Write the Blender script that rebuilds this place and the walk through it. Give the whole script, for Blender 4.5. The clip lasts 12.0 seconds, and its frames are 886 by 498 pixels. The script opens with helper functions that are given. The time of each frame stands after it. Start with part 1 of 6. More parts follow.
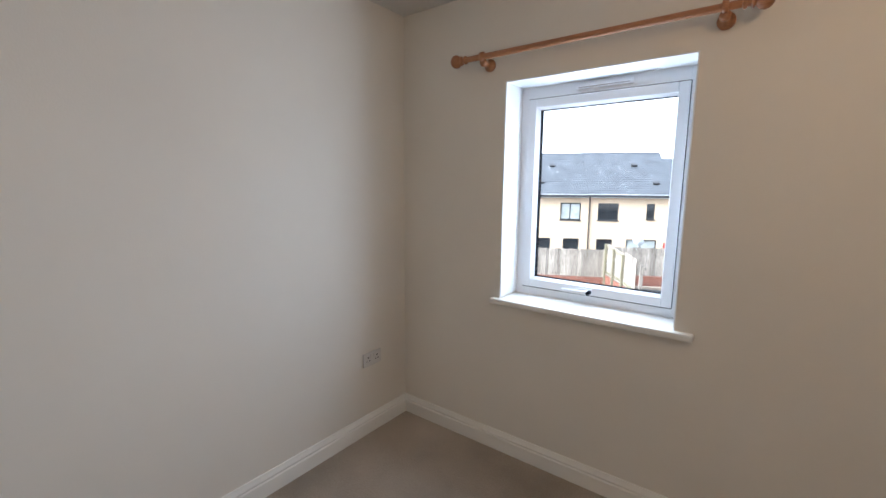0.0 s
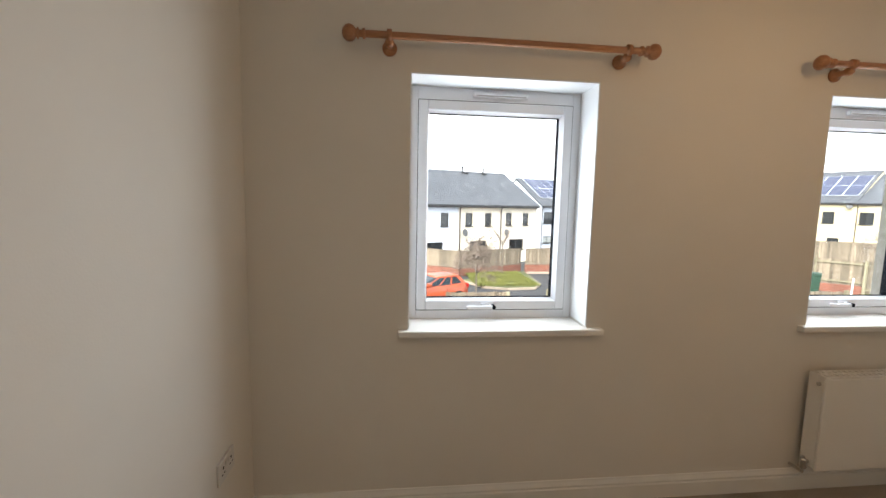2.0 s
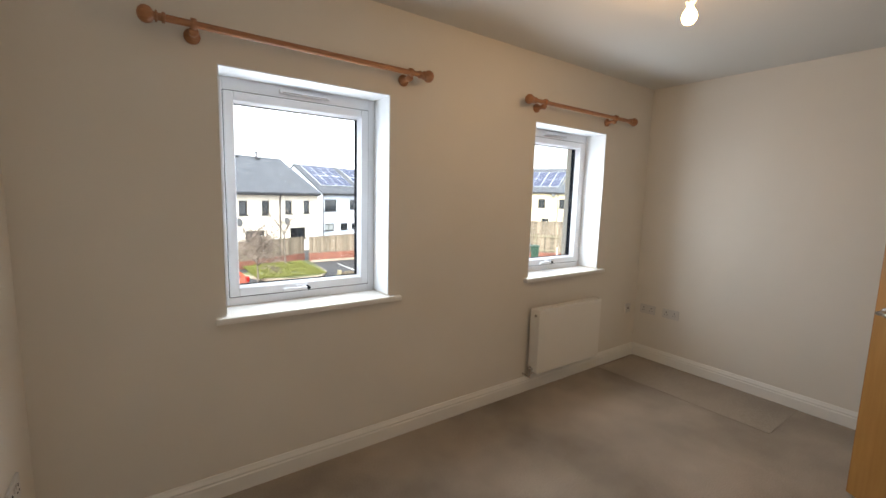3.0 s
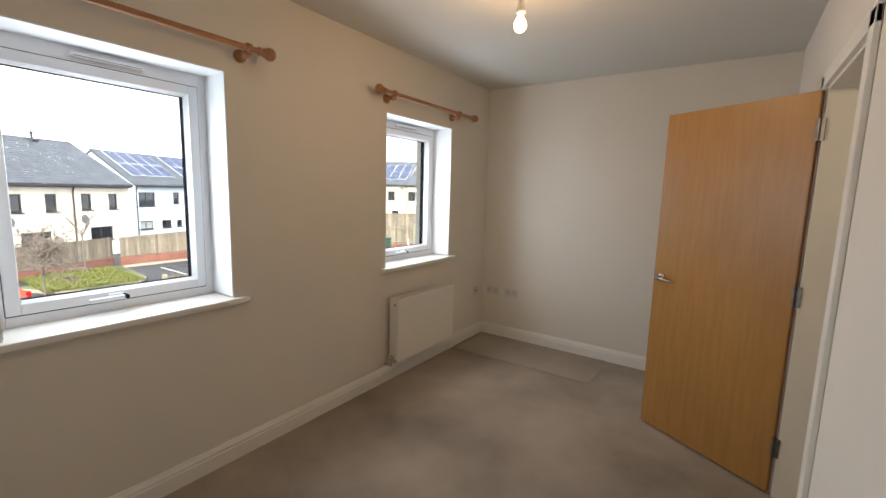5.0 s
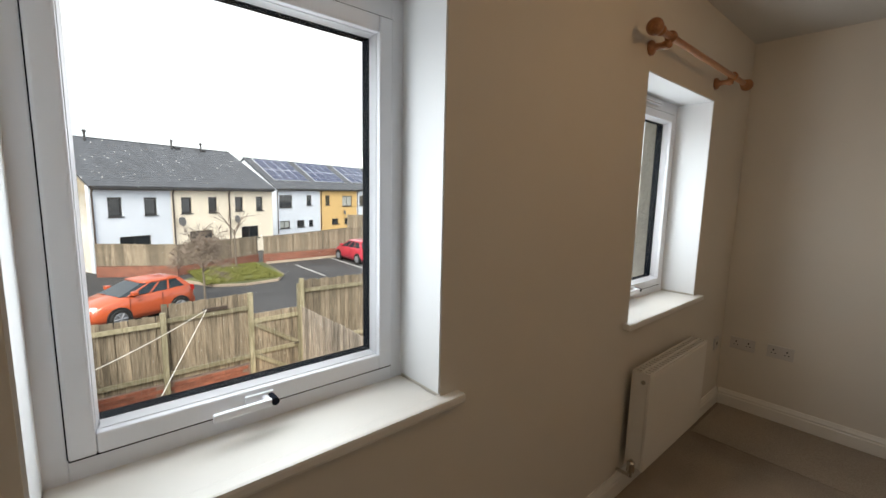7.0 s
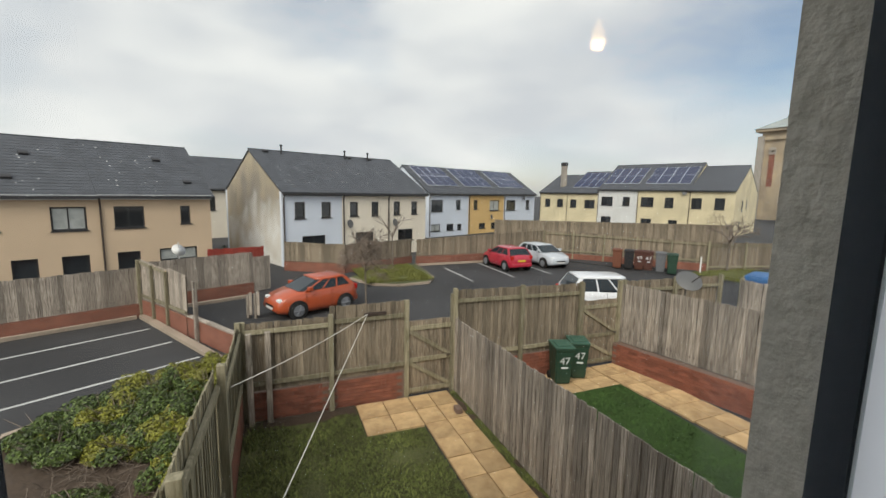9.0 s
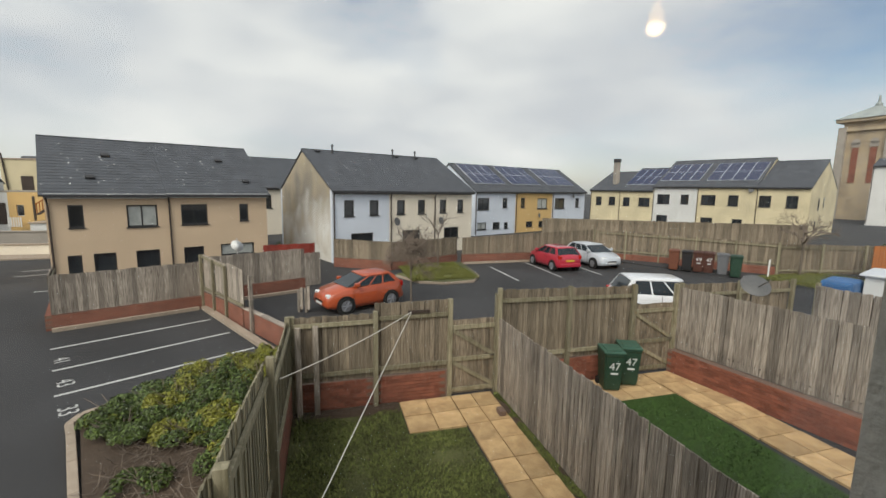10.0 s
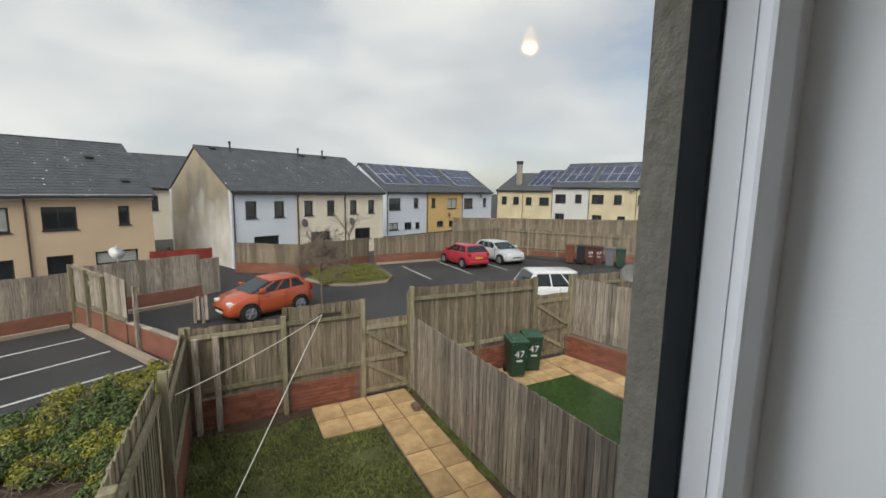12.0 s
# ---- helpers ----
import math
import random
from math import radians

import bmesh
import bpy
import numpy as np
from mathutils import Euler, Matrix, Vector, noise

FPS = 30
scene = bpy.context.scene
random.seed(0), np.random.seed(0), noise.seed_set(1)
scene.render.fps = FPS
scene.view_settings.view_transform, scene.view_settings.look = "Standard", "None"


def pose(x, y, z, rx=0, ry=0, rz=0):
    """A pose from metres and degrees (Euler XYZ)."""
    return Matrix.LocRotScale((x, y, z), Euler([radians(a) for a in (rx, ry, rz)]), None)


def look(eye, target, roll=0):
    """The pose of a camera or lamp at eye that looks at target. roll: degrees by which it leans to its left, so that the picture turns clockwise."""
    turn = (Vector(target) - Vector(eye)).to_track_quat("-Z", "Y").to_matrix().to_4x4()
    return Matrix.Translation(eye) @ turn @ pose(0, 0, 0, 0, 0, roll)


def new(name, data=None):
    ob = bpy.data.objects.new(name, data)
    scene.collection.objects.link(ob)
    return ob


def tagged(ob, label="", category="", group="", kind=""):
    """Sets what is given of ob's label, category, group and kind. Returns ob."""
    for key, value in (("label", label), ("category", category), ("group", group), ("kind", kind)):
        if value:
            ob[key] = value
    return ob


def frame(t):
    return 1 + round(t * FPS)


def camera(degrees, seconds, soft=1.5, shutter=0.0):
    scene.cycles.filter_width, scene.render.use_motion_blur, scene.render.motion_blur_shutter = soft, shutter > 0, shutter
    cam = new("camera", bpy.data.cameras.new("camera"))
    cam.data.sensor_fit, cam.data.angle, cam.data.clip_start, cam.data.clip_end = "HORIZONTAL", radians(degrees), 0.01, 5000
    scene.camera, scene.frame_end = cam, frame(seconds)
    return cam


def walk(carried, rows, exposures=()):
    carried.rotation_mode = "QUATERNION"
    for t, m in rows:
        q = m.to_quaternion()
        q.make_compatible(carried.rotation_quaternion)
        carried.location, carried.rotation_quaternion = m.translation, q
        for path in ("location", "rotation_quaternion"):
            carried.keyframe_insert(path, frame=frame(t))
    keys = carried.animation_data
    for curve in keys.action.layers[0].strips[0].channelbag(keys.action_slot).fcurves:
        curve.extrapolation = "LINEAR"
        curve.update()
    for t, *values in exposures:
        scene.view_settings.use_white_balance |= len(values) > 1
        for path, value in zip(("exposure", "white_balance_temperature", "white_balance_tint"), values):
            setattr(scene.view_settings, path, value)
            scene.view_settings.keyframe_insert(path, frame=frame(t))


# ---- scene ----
cam = camera(92.9, 12.0)
PATH = [
    (0, (0.088, 1.378, 1.522), (-1.1, 2.96, 1.228), 0.5),
    (0.5, (-0.331, 1.453, 1.543), (-1.385, 3.127, 1.251), 0.6),
    (1, (-0.682, 1.565, 1.514), (-1.522, 3.364, 1.276), 1.2),
    (1.5, (-0.906, 1.618, 1.533), (-1.284, 3.567, 1.292), 1.1),
    (2, (-1.088, 1.485, 1.501), (-0.869, 3.461, 1.282), 1.2),
    (2.5, (-1.223, 1.324, 1.48), (-0.465, 3.161, 1.251), 1.2),
    (3, (-1.336, 1.216, 1.512), (-0.181, 2.829, 1.259), 1.6),
    (3.5, (-1.394, 1.165, 1.498), (0.017, 2.559, 1.245), 1.6),
    (3.7, (-1.393, 1.138, 1.493), (0.085, 2.462, 1.241), 1.5),
    (5.3, (-1.308, 1.347, 1.498), (0.332, 2.46, 1.228), 1.6),
    (5.5, (-1.269, 1.439, 1.49), (0.35, 2.582, 1.223), 1.5),
    (6, (-1.179, 1.759, 1.504), (0.37, 2.996, 1.236), 1.5),
    (6.5, (-1.041, 2.132, 1.503), (0.397, 3.494, 1.231), 1.5),
    (7, (-0.94, 2.514, 1.512), (0.365, 4.005, 1.239), 1.3),
    (7.5, (-0.876, 2.856, 1.538), (0.281, 4.464, 1.26), 1),
    (7.7, (-0.869, 2.968, 1.516), (0.254, 4.606, 1.279), 1),
    (9.3, (-0.779, 3.456, 1.558), (-0.125, 5.326, 1.279), 1),
    (9.5, (-0.76, 3.467, 1.558), (-0.15, 5.351, 1.278), 1),
    (10, (-0.752, 3.484, 1.557), (-0.221, 5.392, 1.276), 0.9),
    (10.5, (-0.751, 3.483, 1.556), (-0.256, 5.401, 1.278), 0.9),
    (11, (-0.749, 3.481, 1.556), (-0.22, 5.389, 1.279), 0.9),
    (11.5, (-0.742, 3.452, 1.56), (-0.076, 5.317, 1.281), 1),
    (12, (-0.744, 3.347, 1.554), (0.169, 5.106, 1.281), 0.9),
]
EXPOSURES = [(0, 1.3, 5450, 10), (0.7, 1.2, 5700, 10), (2, 1.05, 6300, 10), (3.5, 1.15, 6150, 10), (5.5, 0.95, 6250, 10), (6.5, 0.5, 6500, 10), (7.5, -0.05, 6650, 10), (9.3, -0.9, 6600, 10), (12, -0.95, 6600, 10)]
walk(cam, [(t, look(eye, target, roll)) for t, eye, target, roll in PATH], EXPOSURES)

# ---- sky, sun and lamps ----
G = -2.85            # level of the gardens and the car park
world = bpy.data.worlds.new("sky")
scene.world = world
world.use_nodes = True
wn, wl = world.node_tree.nodes, world.node_tree.links
wn.clear()
w_out = wn.new("ShaderNodeOutputWorld")
w_bg = wn.new("ShaderNodeBackground")
w_sky = wn.new("ShaderNodeTexSky")
w_sky.sky_type, w_sky.sun_disc = "NISHITA", False
w_sky.sun_elevation, w_sky.sun_rotation = radians(42), radians(215)
w_sky.air_density, w_sky.dust_density = 1.0, 1.5
w_co = wn.new("ShaderNodeTexCoord")
w_map = wn.new("ShaderNodeMapping")
w_map.inputs["Scale"].default_value = (1.0, 1.0, 2.6)
w_no = wn.new("ShaderNodeTexNoise")
w_no.inputs["Scale"].default_value, w_no.inputs["Detail"].default_value = 1.5, 8.0
w_no.inputs["Roughness"].default_value = 0.52
w_r = wn.new("ShaderNodeValToRGB")
w_r.color_ramp.elements[0].position, w_r.color_ramp.elements[1].position = 0.30, 0.58
w_no2 = wn.new("ShaderNodeTexNoise")
w_no2.inputs["Scale"].default_value, w_no2.inputs["Detail"].default_value = 2.6, 5.0
w_c = wn.new("ShaderNodeValToRGB")
w_c.color_ramp.elements[0].position, w_c.color_ramp.elements[0].color = 0.35, (8.4, 8.6, 9.2, 1)
w_c.color_ramp.elements[1].position, w_c.color_ramp.elements[1].color = 0.65, (11.6, 11.5, 11.5, 1)
w_mix = wn.new("ShaderNodeMix")
w_mix.data_type = "RGBA"
wl.new(w_co.outputs["Generated"], w_map.inputs["Vector"])
wl.new(w_map.outputs["Vector"], w_no.inputs["Vector"])
wl.new(w_map.outputs["Vector"], w_no2.inputs["Vector"])
wl.new(w_no.outputs["Fac"], w_r.inputs["Fac"])
wl.new(w_no2.outputs["Fac"], w_c.inputs["Fac"])
wl.new(w_r.outputs["Color"], w_mix.inputs[0])
w_gain = wn.new("ShaderNodeMix")
w_gain.data_type, w_gain.blend_type = "RGBA", "MULTIPLY"
w_gain.inputs[0].default_value = 1.0
w_gain.inputs[7].default_value = (1.7, 1.58, 1.5, 1)
wl.new(w_sky.outputs["Color"], w_gain.inputs[6])
wl.new(w_gain.outputs[2], w_mix.inputs[6])
wl.new(w_c.outputs["Color"], w_mix.inputs[7])
wl.new(w_mix.outputs[2], w_bg.inputs["Color"])
wl.new(w_bg.outputs["Background"], w_out.inputs["Surface"])
w_bg.inputs["Strength"].default_value = 0.15

sun = new("sun", bpy.data.lights.new("sun", "SUN"))
sun.data.energy, sun.data.angle, sun.data.color = 5.0, radians(42), (1.0, 0.94, 0.86)
sun.matrix_world = look((0, 0, 30), (14, 17, 10.2))

BULB = (0.62, 2.18, 2.30)
lamp = new("bulb_light", bpy.data.lights.new("bulb_light", "POINT"))
lamp.data.energy, lamp.data.color, lamp.data.shadow_soft_size = 3.9, (1.0, 0.62, 0.31), 0.035
lamp.location = (BULB[0], BULB[1], BULB[2] - 0.045)
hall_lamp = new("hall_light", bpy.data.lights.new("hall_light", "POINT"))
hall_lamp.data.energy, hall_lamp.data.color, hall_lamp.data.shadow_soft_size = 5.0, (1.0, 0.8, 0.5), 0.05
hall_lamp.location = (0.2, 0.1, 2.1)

# sky light in the two window openings
for wx in (-0.5985, 1.4615):
    day = new("window_daylight", bpy.data.lights.new("window_daylight", "AREA"))
    day.data.shape, day.data.size, day.data.size_y = "RECTANGLE", 0.50, 0.74
    day.data.energy, day.data.color = 5.5, (0.86, 0.93, 1.0)
    day.matrix_world = look((wx, 3.645, 1.475), (wx, 0, 1.475))

# ---- materials ----
def mat(name, col, rough=0.6, metal=0.0, col2=None, scale=8.0, detail=4.0, bump=0.0, bscale=60.0, stretch=(1, 1, 1),
        vary=0.0, emit=None, spec=None, island=0.0, big=0.0, bigscale=0.8):
    m = bpy.data.materials.new(name)
    m.use_nodes = True
    n, l = m.node_tree.nodes, m.node_tree.links
    b = n["Principled BSDF"]
    b.inputs["Base Color"].default_value = (*col, 1)
    b.inputs["Roughness"].default_value, b.inputs["Metallic"].default_value = rough, metal
    if spec is not None:
        b.inputs["Specular IOR Level"].default_value = spec
    if emit:
        b.inputs["Emission Color"].default_value = (*emit[0], 1)
        b.inputs["Emission Strength"].default_value = emit[1]
    co = n.new("ShaderNodeTexCoord")
    mp = n.new("ShaderNodeMapping")
    mp.inputs["Scale"].default_value = stretch
    l.new(co.outputs["Object"], mp.inputs["Vector"])
    out = None
    info = n.new("ShaderNodeObjectInfo")
    if vary:
        add = n.new("ShaderNodeVectorMath")
        add.operation = "MULTIPLY_ADD"
        l.new(info.outputs["Random"], add.inputs[0])
        add.inputs[1].default_value = (37, 53, 71)
        l.new(mp.outputs["Vector"], add.inputs[2])
        vec = add.outputs["Vector"]
    else:
        vec = mp.outputs["Vector"]
    if col2:
        t = n.new("ShaderNodeTexNoise")
        t.inputs["Scale"].default_value, t.inputs["Detail"].default_value = scale, detail
        t.inputs["Roughness"].default_value = 0.6
        l.new(vec, t.inputs["Vector"])
        r = n.new("ShaderNodeValToRGB")
        r.color_ramp.elements[0].position, r.color_ramp.elements[0].color = 0.34, (*col, 1)
        r.color_ramp.elements[1].position, r.color_ramp.elements[1].color = 0.66, (*col2, 1)
        l.new(t.outputs["Fac"], r.inputs["Fac"])
        out = r.outputs["Color"]
    def shade(out, fac, amount):
        h = n.new("ShaderNodeHueSaturation")
        mr = n.new("ShaderNodeMapRange")
        mr.inputs["To Min"].default_value, mr.inputs["To Max"].default_value = 1 - amount, 1 + amount
        l.new(fac, mr.inputs["Value"])
        l.new(mr.outputs["Result"], h.inputs["Value"])
        if out:
            l.new(out, h.inputs["Color"])
        else:
            h.inputs["Color"].default_value = (*col, 1)
        return h.outputs["Color"]
    if vary:
        out = shade(out, info.outputs["Random"], vary)
    if island:
        geo = n.new("ShaderNodeNewGeometry")
        out = shade(out, geo.outputs["Random Per Island"], island)
    if big:
        t2 = n.new("ShaderNodeTexNoise")
        t2.inputs["Scale"].default_value, t2.inputs["Detail"].default_value = bigscale, 5.0
        l.new(co.outputs["Object"], t2.inputs["Vector"])
        mr2 = n.new("ShaderNodeMapRange")
        mr2.inputs["From Min"].default_value, mr2.inputs["From Max"].default_value = 0.3, 0.7
        l.new(t2.outputs["Fac"], mr2.inputs["Value"])
        out = shade(out, mr2.outputs["Result"], big)
    if out:
        l.new(out, b.inputs["Base Color"])
    if bump:
        t3 = n.new("ShaderNodeTexNoise")
        t3.inputs["Scale"].default_value, t3.inputs["Detail"].default_value = bscale, 3.0
        l.new(vec, t3.inputs["Vector"])
        bp = n.new("ShaderNodeBump")
        bp.inputs["Strength"].default_value, bp.inputs["Distance"].default_value = bump, 0.01
        l.new(t3.outputs["Fac"], bp.inputs["Height"])
        l.new(bp.outputs["Normal"], b.inputs["Normal"])
    return m


def brick_mat(name, a, b_, mortar, bw=0.225, bh=0.075, msize=0.008, axes="XZ", rough=0.85):
    """Bricks or tiles as a pattern in the object's own plane, for surfaces that stay far off."""
    m = mat(name, a, rough)
    n, l = m.node_tree.nodes, m.node_tree.links
    co = n.new("ShaderNodeTexCoord")
    sep, com = n.new("ShaderNodeSeparateXYZ"), n.new("ShaderNodeCombineXYZ")
    l.new(co.outputs["Object"], sep.inputs[0])
    l.new(sep.outputs[axes[0]], com.inputs["X"])
    l.new(sep.outputs[axes[1]], com.inputs["Y"])
    br = n.new("ShaderNodeTexBrick")
    br.inputs["Color1"].default_value, br.inputs["Color2"].default_value, br.inputs["Mortar"].default_value = (*a, 1), (*b_, 1), (*mortar, 1)
    br.inputs["Scale"].default_value, br.inputs["Mortar Size"].default_value = 1.0, msize
    br.inputs["Brick Width"].default_value, br.inputs["Row Height"].default_value = bw, bh
    l.new(com.outputs[0], br.inputs["Vector"])
    no = n.new("ShaderNodeTexNoise")
    no.inputs["Scale"].default_value, no.inputs["Detail"].default_value = 1.6, 6.0
    l.new(co.outputs["Object"], no.inputs["Vector"])
    h = n.new("ShaderNodeHueSaturation")
    mr = n.new("ShaderNodeMapRange")
    mr.inputs["From Min"].default_value, mr.inputs["From Max"].default_value = 0.3, 0.7
    mr.inputs["To Min"].default_value, mr.inputs["To Max"].default_value = 0.75, 1.2
    l.new(no.outputs["Fac"], mr.inputs["Value"])
    l.new(mr.outputs["Result"], h.inputs["Value"])
    l.new(br.outputs["Color"], h.inputs["Color"])
    bs = n["Principled BSDF"]
    l.new(h.outputs["Color"], bs.inputs["Base Color"])
    bp = n.new("ShaderNodeBump")
    bp.inputs["Strength"].default_value, bp.inputs["Distance"].default_value = 0.6, 0.01
    bp.invert = True
    l.new(br.outputs["Fac"], bp.inputs["Height"])
    l.new(bp.outputs["Normal"], bs.inputs["Normal"])
    return m


def glass_mat(name):
    m = bpy.data.materials.new(name)
    m.use_nodes = True
    n, l = m.node_tree.nodes, m.node_tree.links
    n.clear()
    o, mx = n.new("ShaderNodeOutputMaterial"), n.new("ShaderNodeMixShader")
    tr, gl = n.new("ShaderNodeBsdfTransparent"), n.new("ShaderNodeBsdfGlossy")
    mx.inputs[0].default_value = 0.02
    gl.inputs["Roughness"].default_value = 0.01
    tr.inputs["Color"].default_value = (0.96, 0.98, 0.97, 1)
    l.new(tr.outputs[0], mx.inputs[1])
    l.new(gl.outputs[0], mx.inputs[2])
    l.new(mx.outputs[0], o.inputs["Surface"])
    return m


M_WALL = mat("cream_wall_paint", (0.71, 0.66, 0.58), 0.75, col2=(0.73, 0.68, 0.60), scale=2.0, bump=0.05, bscale=140, big=0.02)
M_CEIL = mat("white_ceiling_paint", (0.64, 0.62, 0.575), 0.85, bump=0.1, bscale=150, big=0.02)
M_TRIM = mat("white_gloss_paint", (0.80, 0.77, 0.71), 0.35, big=0.03, bigscale=3)
M_REVEAL = mat("white_reveal_paint", (0.83, 0.84, 0.84), 0.6, bump=0.06, bscale=120, big=0.02)
M_UPVC = mat("white_upvc", (0.80, 0.81, 0.84), 0.28, big=0.02, bigscale=4)
M_GASKET = mat("black_rubber_gasket", (0.010, 0.013, 0.020), 0.9, spec=0.05)
M_GLASS = glass_mat("clear_glass")
M_CARPET = mat("beige_carpet", (0.39, 0.325, 0.255), 0.95, col2=(0.52, 0.44, 0.355), scale=160, bump=0.9, bscale=380, big=0.38, bigscale=1.1, spec=0.1)
M_CARPET2 = mat("faded_carpet", (0.37, 0.31, 0.245), 0.95, col2=(0.50, 0.425, 0.34), scale=160, bump=0.9, bscale=380, big=0.12, bigscale=1.7, spec=0.1)
M_POLE = mat("varnished_beech", (0.30, 0.125, 0.05), 0.32, col2=(0.40, 0.18, 0.075), scale=14, stretch=(1, 8, 8), bump=0.05, bscale=40)
M_OAK = mat("oak_veneer", (0.40, 0.205, 0.056), 0.36, col2=(0.345, 0.168, 0.043), scale=4.0, detail=10, stretch=(10, 10, 0.7), bump=0.05, bscale=50, big=0.12, bigscale=1.2)
M_OAKEDGE = mat("oak_lipping", (0.33, 0.15, 0.045), 0.4, col2=(0.26, 0.11, 0.03), scale=8, stretch=(5, 5, 0.5))
M_CHROME = mat("satin_chrome", (0.62, 0.60, 0.57), 0.22, 1.0)
M_STEEL = mat("dull_steel", (0.25, 0.23, 0.21), 0.42, 1.0, big=0.2, bigscale=30)
M_RAD = mat("white_radiator_enamel", (0.80, 0.76, 0.69), 0.35, big=0.02)
M_PLASTIC = mat("white_plastic", (0.62, 0.59, 0.55), 0.35)
M_DARK = mat("dark_slot", (0.01, 0.01, 0.01), 0.6)
M_BULB = mat("lit_bulb_glass", (1, 0.9, 0.7), 0.3, emit=((1.0, 0.58, 0.20), 12.0))
M_ROUGH = mat("roughcast_render", (0.40, 0.36, 0.295), 0.95, col2=(0.52, 0.475, 0.395), scale=30, bump=1.0, bscale=45, big=0.1)
M_ASPHALT = mat("asphalt", (0.030, 0.030, 0.032), 0.85, col2=(0.050, 0.049, 0.051), scale=60, bump=0.5, bscale=120, big=0.3, bigscale=0.35)
M_PAINT = mat("worn_white_road_paint", (0.62, 0.62, 0.60), 0.8, col2=(0.38, 0.38, 0.37), scale=22, big=0.15)
M_KERB = mat("concrete_kerb", (0.40, 0.325, 0.25), 0.9, col2=(0.31, 0.25, 0.195), scale=9, bump=0.3, bscale=80, vary=0.1)
M_SLAB = mat("buff_paving_slab", (0.62, 0.43, 0.225), 0.9, col2=(0.46, 0.30, 0.15), scale=5, bump=0.3, bscale=70, vary=0.20, big=0.22, bigscale=2)
M_SOIL_GAP = mat("dark_soil_and_gap_shade", (0.045, 0.030, 0.02), 0.95, col2=(0.10, 0.07, 0.048), scale=16, bump=1.0, bscale=30, big=0.3)
M_LAWN = mat("lawn_ground", (0.06, 0.075, 0.022), 0.95, col2=(0.13, 0.13, 0.05), scale=26, bump=1.0, bscale=60, big=0.35, bigscale=1.3)
M_LAWN2 = mat("artificial_lawn", (0.028, 0.060, 0.012), 0.95, col2=(0.045, 0.092, 0.018), scale=30, bump=0.8, bscale=80, big=0.2)
M_BLADE = mat("grass_blade", (0.125, 0.145, 0.036), 0.8, island=0.75, big=0.3, bigscale=1.4)
M_BLADE3 = mat("green_lawn_blade", (0.050, 0.105, 0.018), 0.8, island=0.6, big=0.25, bigscale=1.5)
M_BLADE2 = mat("grass_blade_yellow", (0.15, 0.155, 0.03), 0.8, island=0.4)
M_LEAF = mat("shrub_leaf", (0.070, 0.105, 0.020), 0.5, island=0.8)
M_LEAFY = mat("shrub_leaf_gold", (0.20, 0.20, 0.024), 0.5, island=0.6)
M_TWIG = mat("bare_twig", (0.19, 0.15, 0.12), 0.9, island=0.2)
M_BARK = mat("tree_bark", (0.12, 0.095, 0.075), 0.95, col2=(0.19, 0.16, 0.13), scale=20, stretch=(1, 1, 0.3), bump=0.6, bscale=40)
M_BOARD = mat("weathered_larch_board", (0.095, 0.074, 0.052), 0.9, col2=(0.36, 0.295, 0.215), scale=3.6, detail=9, stretch=(22, 9, 1.3), bump=0.5, bscale=20, vary=0.34, big=0.22, bigscale=1.6)
M_BOARDG = mat("silvered_board", (0.115, 0.092, 0.072), 0.9, col2=(0.55, 0.48, 0.405), scale=3.6, detail=9, stretch=(24, 9, 1.2), bump=0.5, bscale=20, vary=0.38, big=0.22, bigscale=1.6)
M_GREEN = mat("mossy_timber", (0.16, 0.142, 0.085), 0.95, col2=(0.33, 0.295, 0.205), scale=4.0, detail=8, stretch=(6, 6, 0.8), bump=0.4, bscale=20, vary=0.25)
M_BRICK = mat("red_brick", (0.21, 0.075, 0.048), 0.9, col2=(0.29, 0.105, 0.066), scale=12, bump=0.4, bscale=60, vary=0.30, big=0.1)
M_MORTAR = mat("mortar", (0.17, 0.115, 0.09), 0.95, col2=(0.22, 0.15, 0.12), scale=20, bump=0.4, bscale=60)
M_BRICKFAR = brick_mat("red_brick_wall", (0.22, 0.075, 0.048), (0.28, 0.10, 0.062), (0.20, 0.13, 0.10))
M_SLATE = brick_mat("grey_slate", (0.074, 0.080, 0.092), (0.086, 0.092, 0.105), (0.055, 0.060, 0.069), 0.32, 0.25, 0.012, "XY", 0.6)
def render_mat(name, a, stain=0.12):
    return mat(name, a, 0.9, col2=tuple(c * 0.93 for c in a), scale=1.5, bump=0.25, bscale=50, big=stain, bigscale=0.5)
M_TAN = render_mat("tan_render", (0.66, 0.50, 0.345), 0.05)
M_BLUE = render_mat("pale_blue_render", (0.67, 0.72, 0.80), 0.05)
M_CREAM = render_mat("cream_render", (0.80, 0.725, 0.60), 0.06)
M_YELLOW = render_mat("ochre_render", (0.70, 0.47, 0.20), 0.05)
M_WHITE = render_mat("white_render", (0.68, 0.68, 0.66), 0.08)
M_PALEY = render_mat("pale_yellow_render", (0.68, 0.59, 0.39), 0.16)


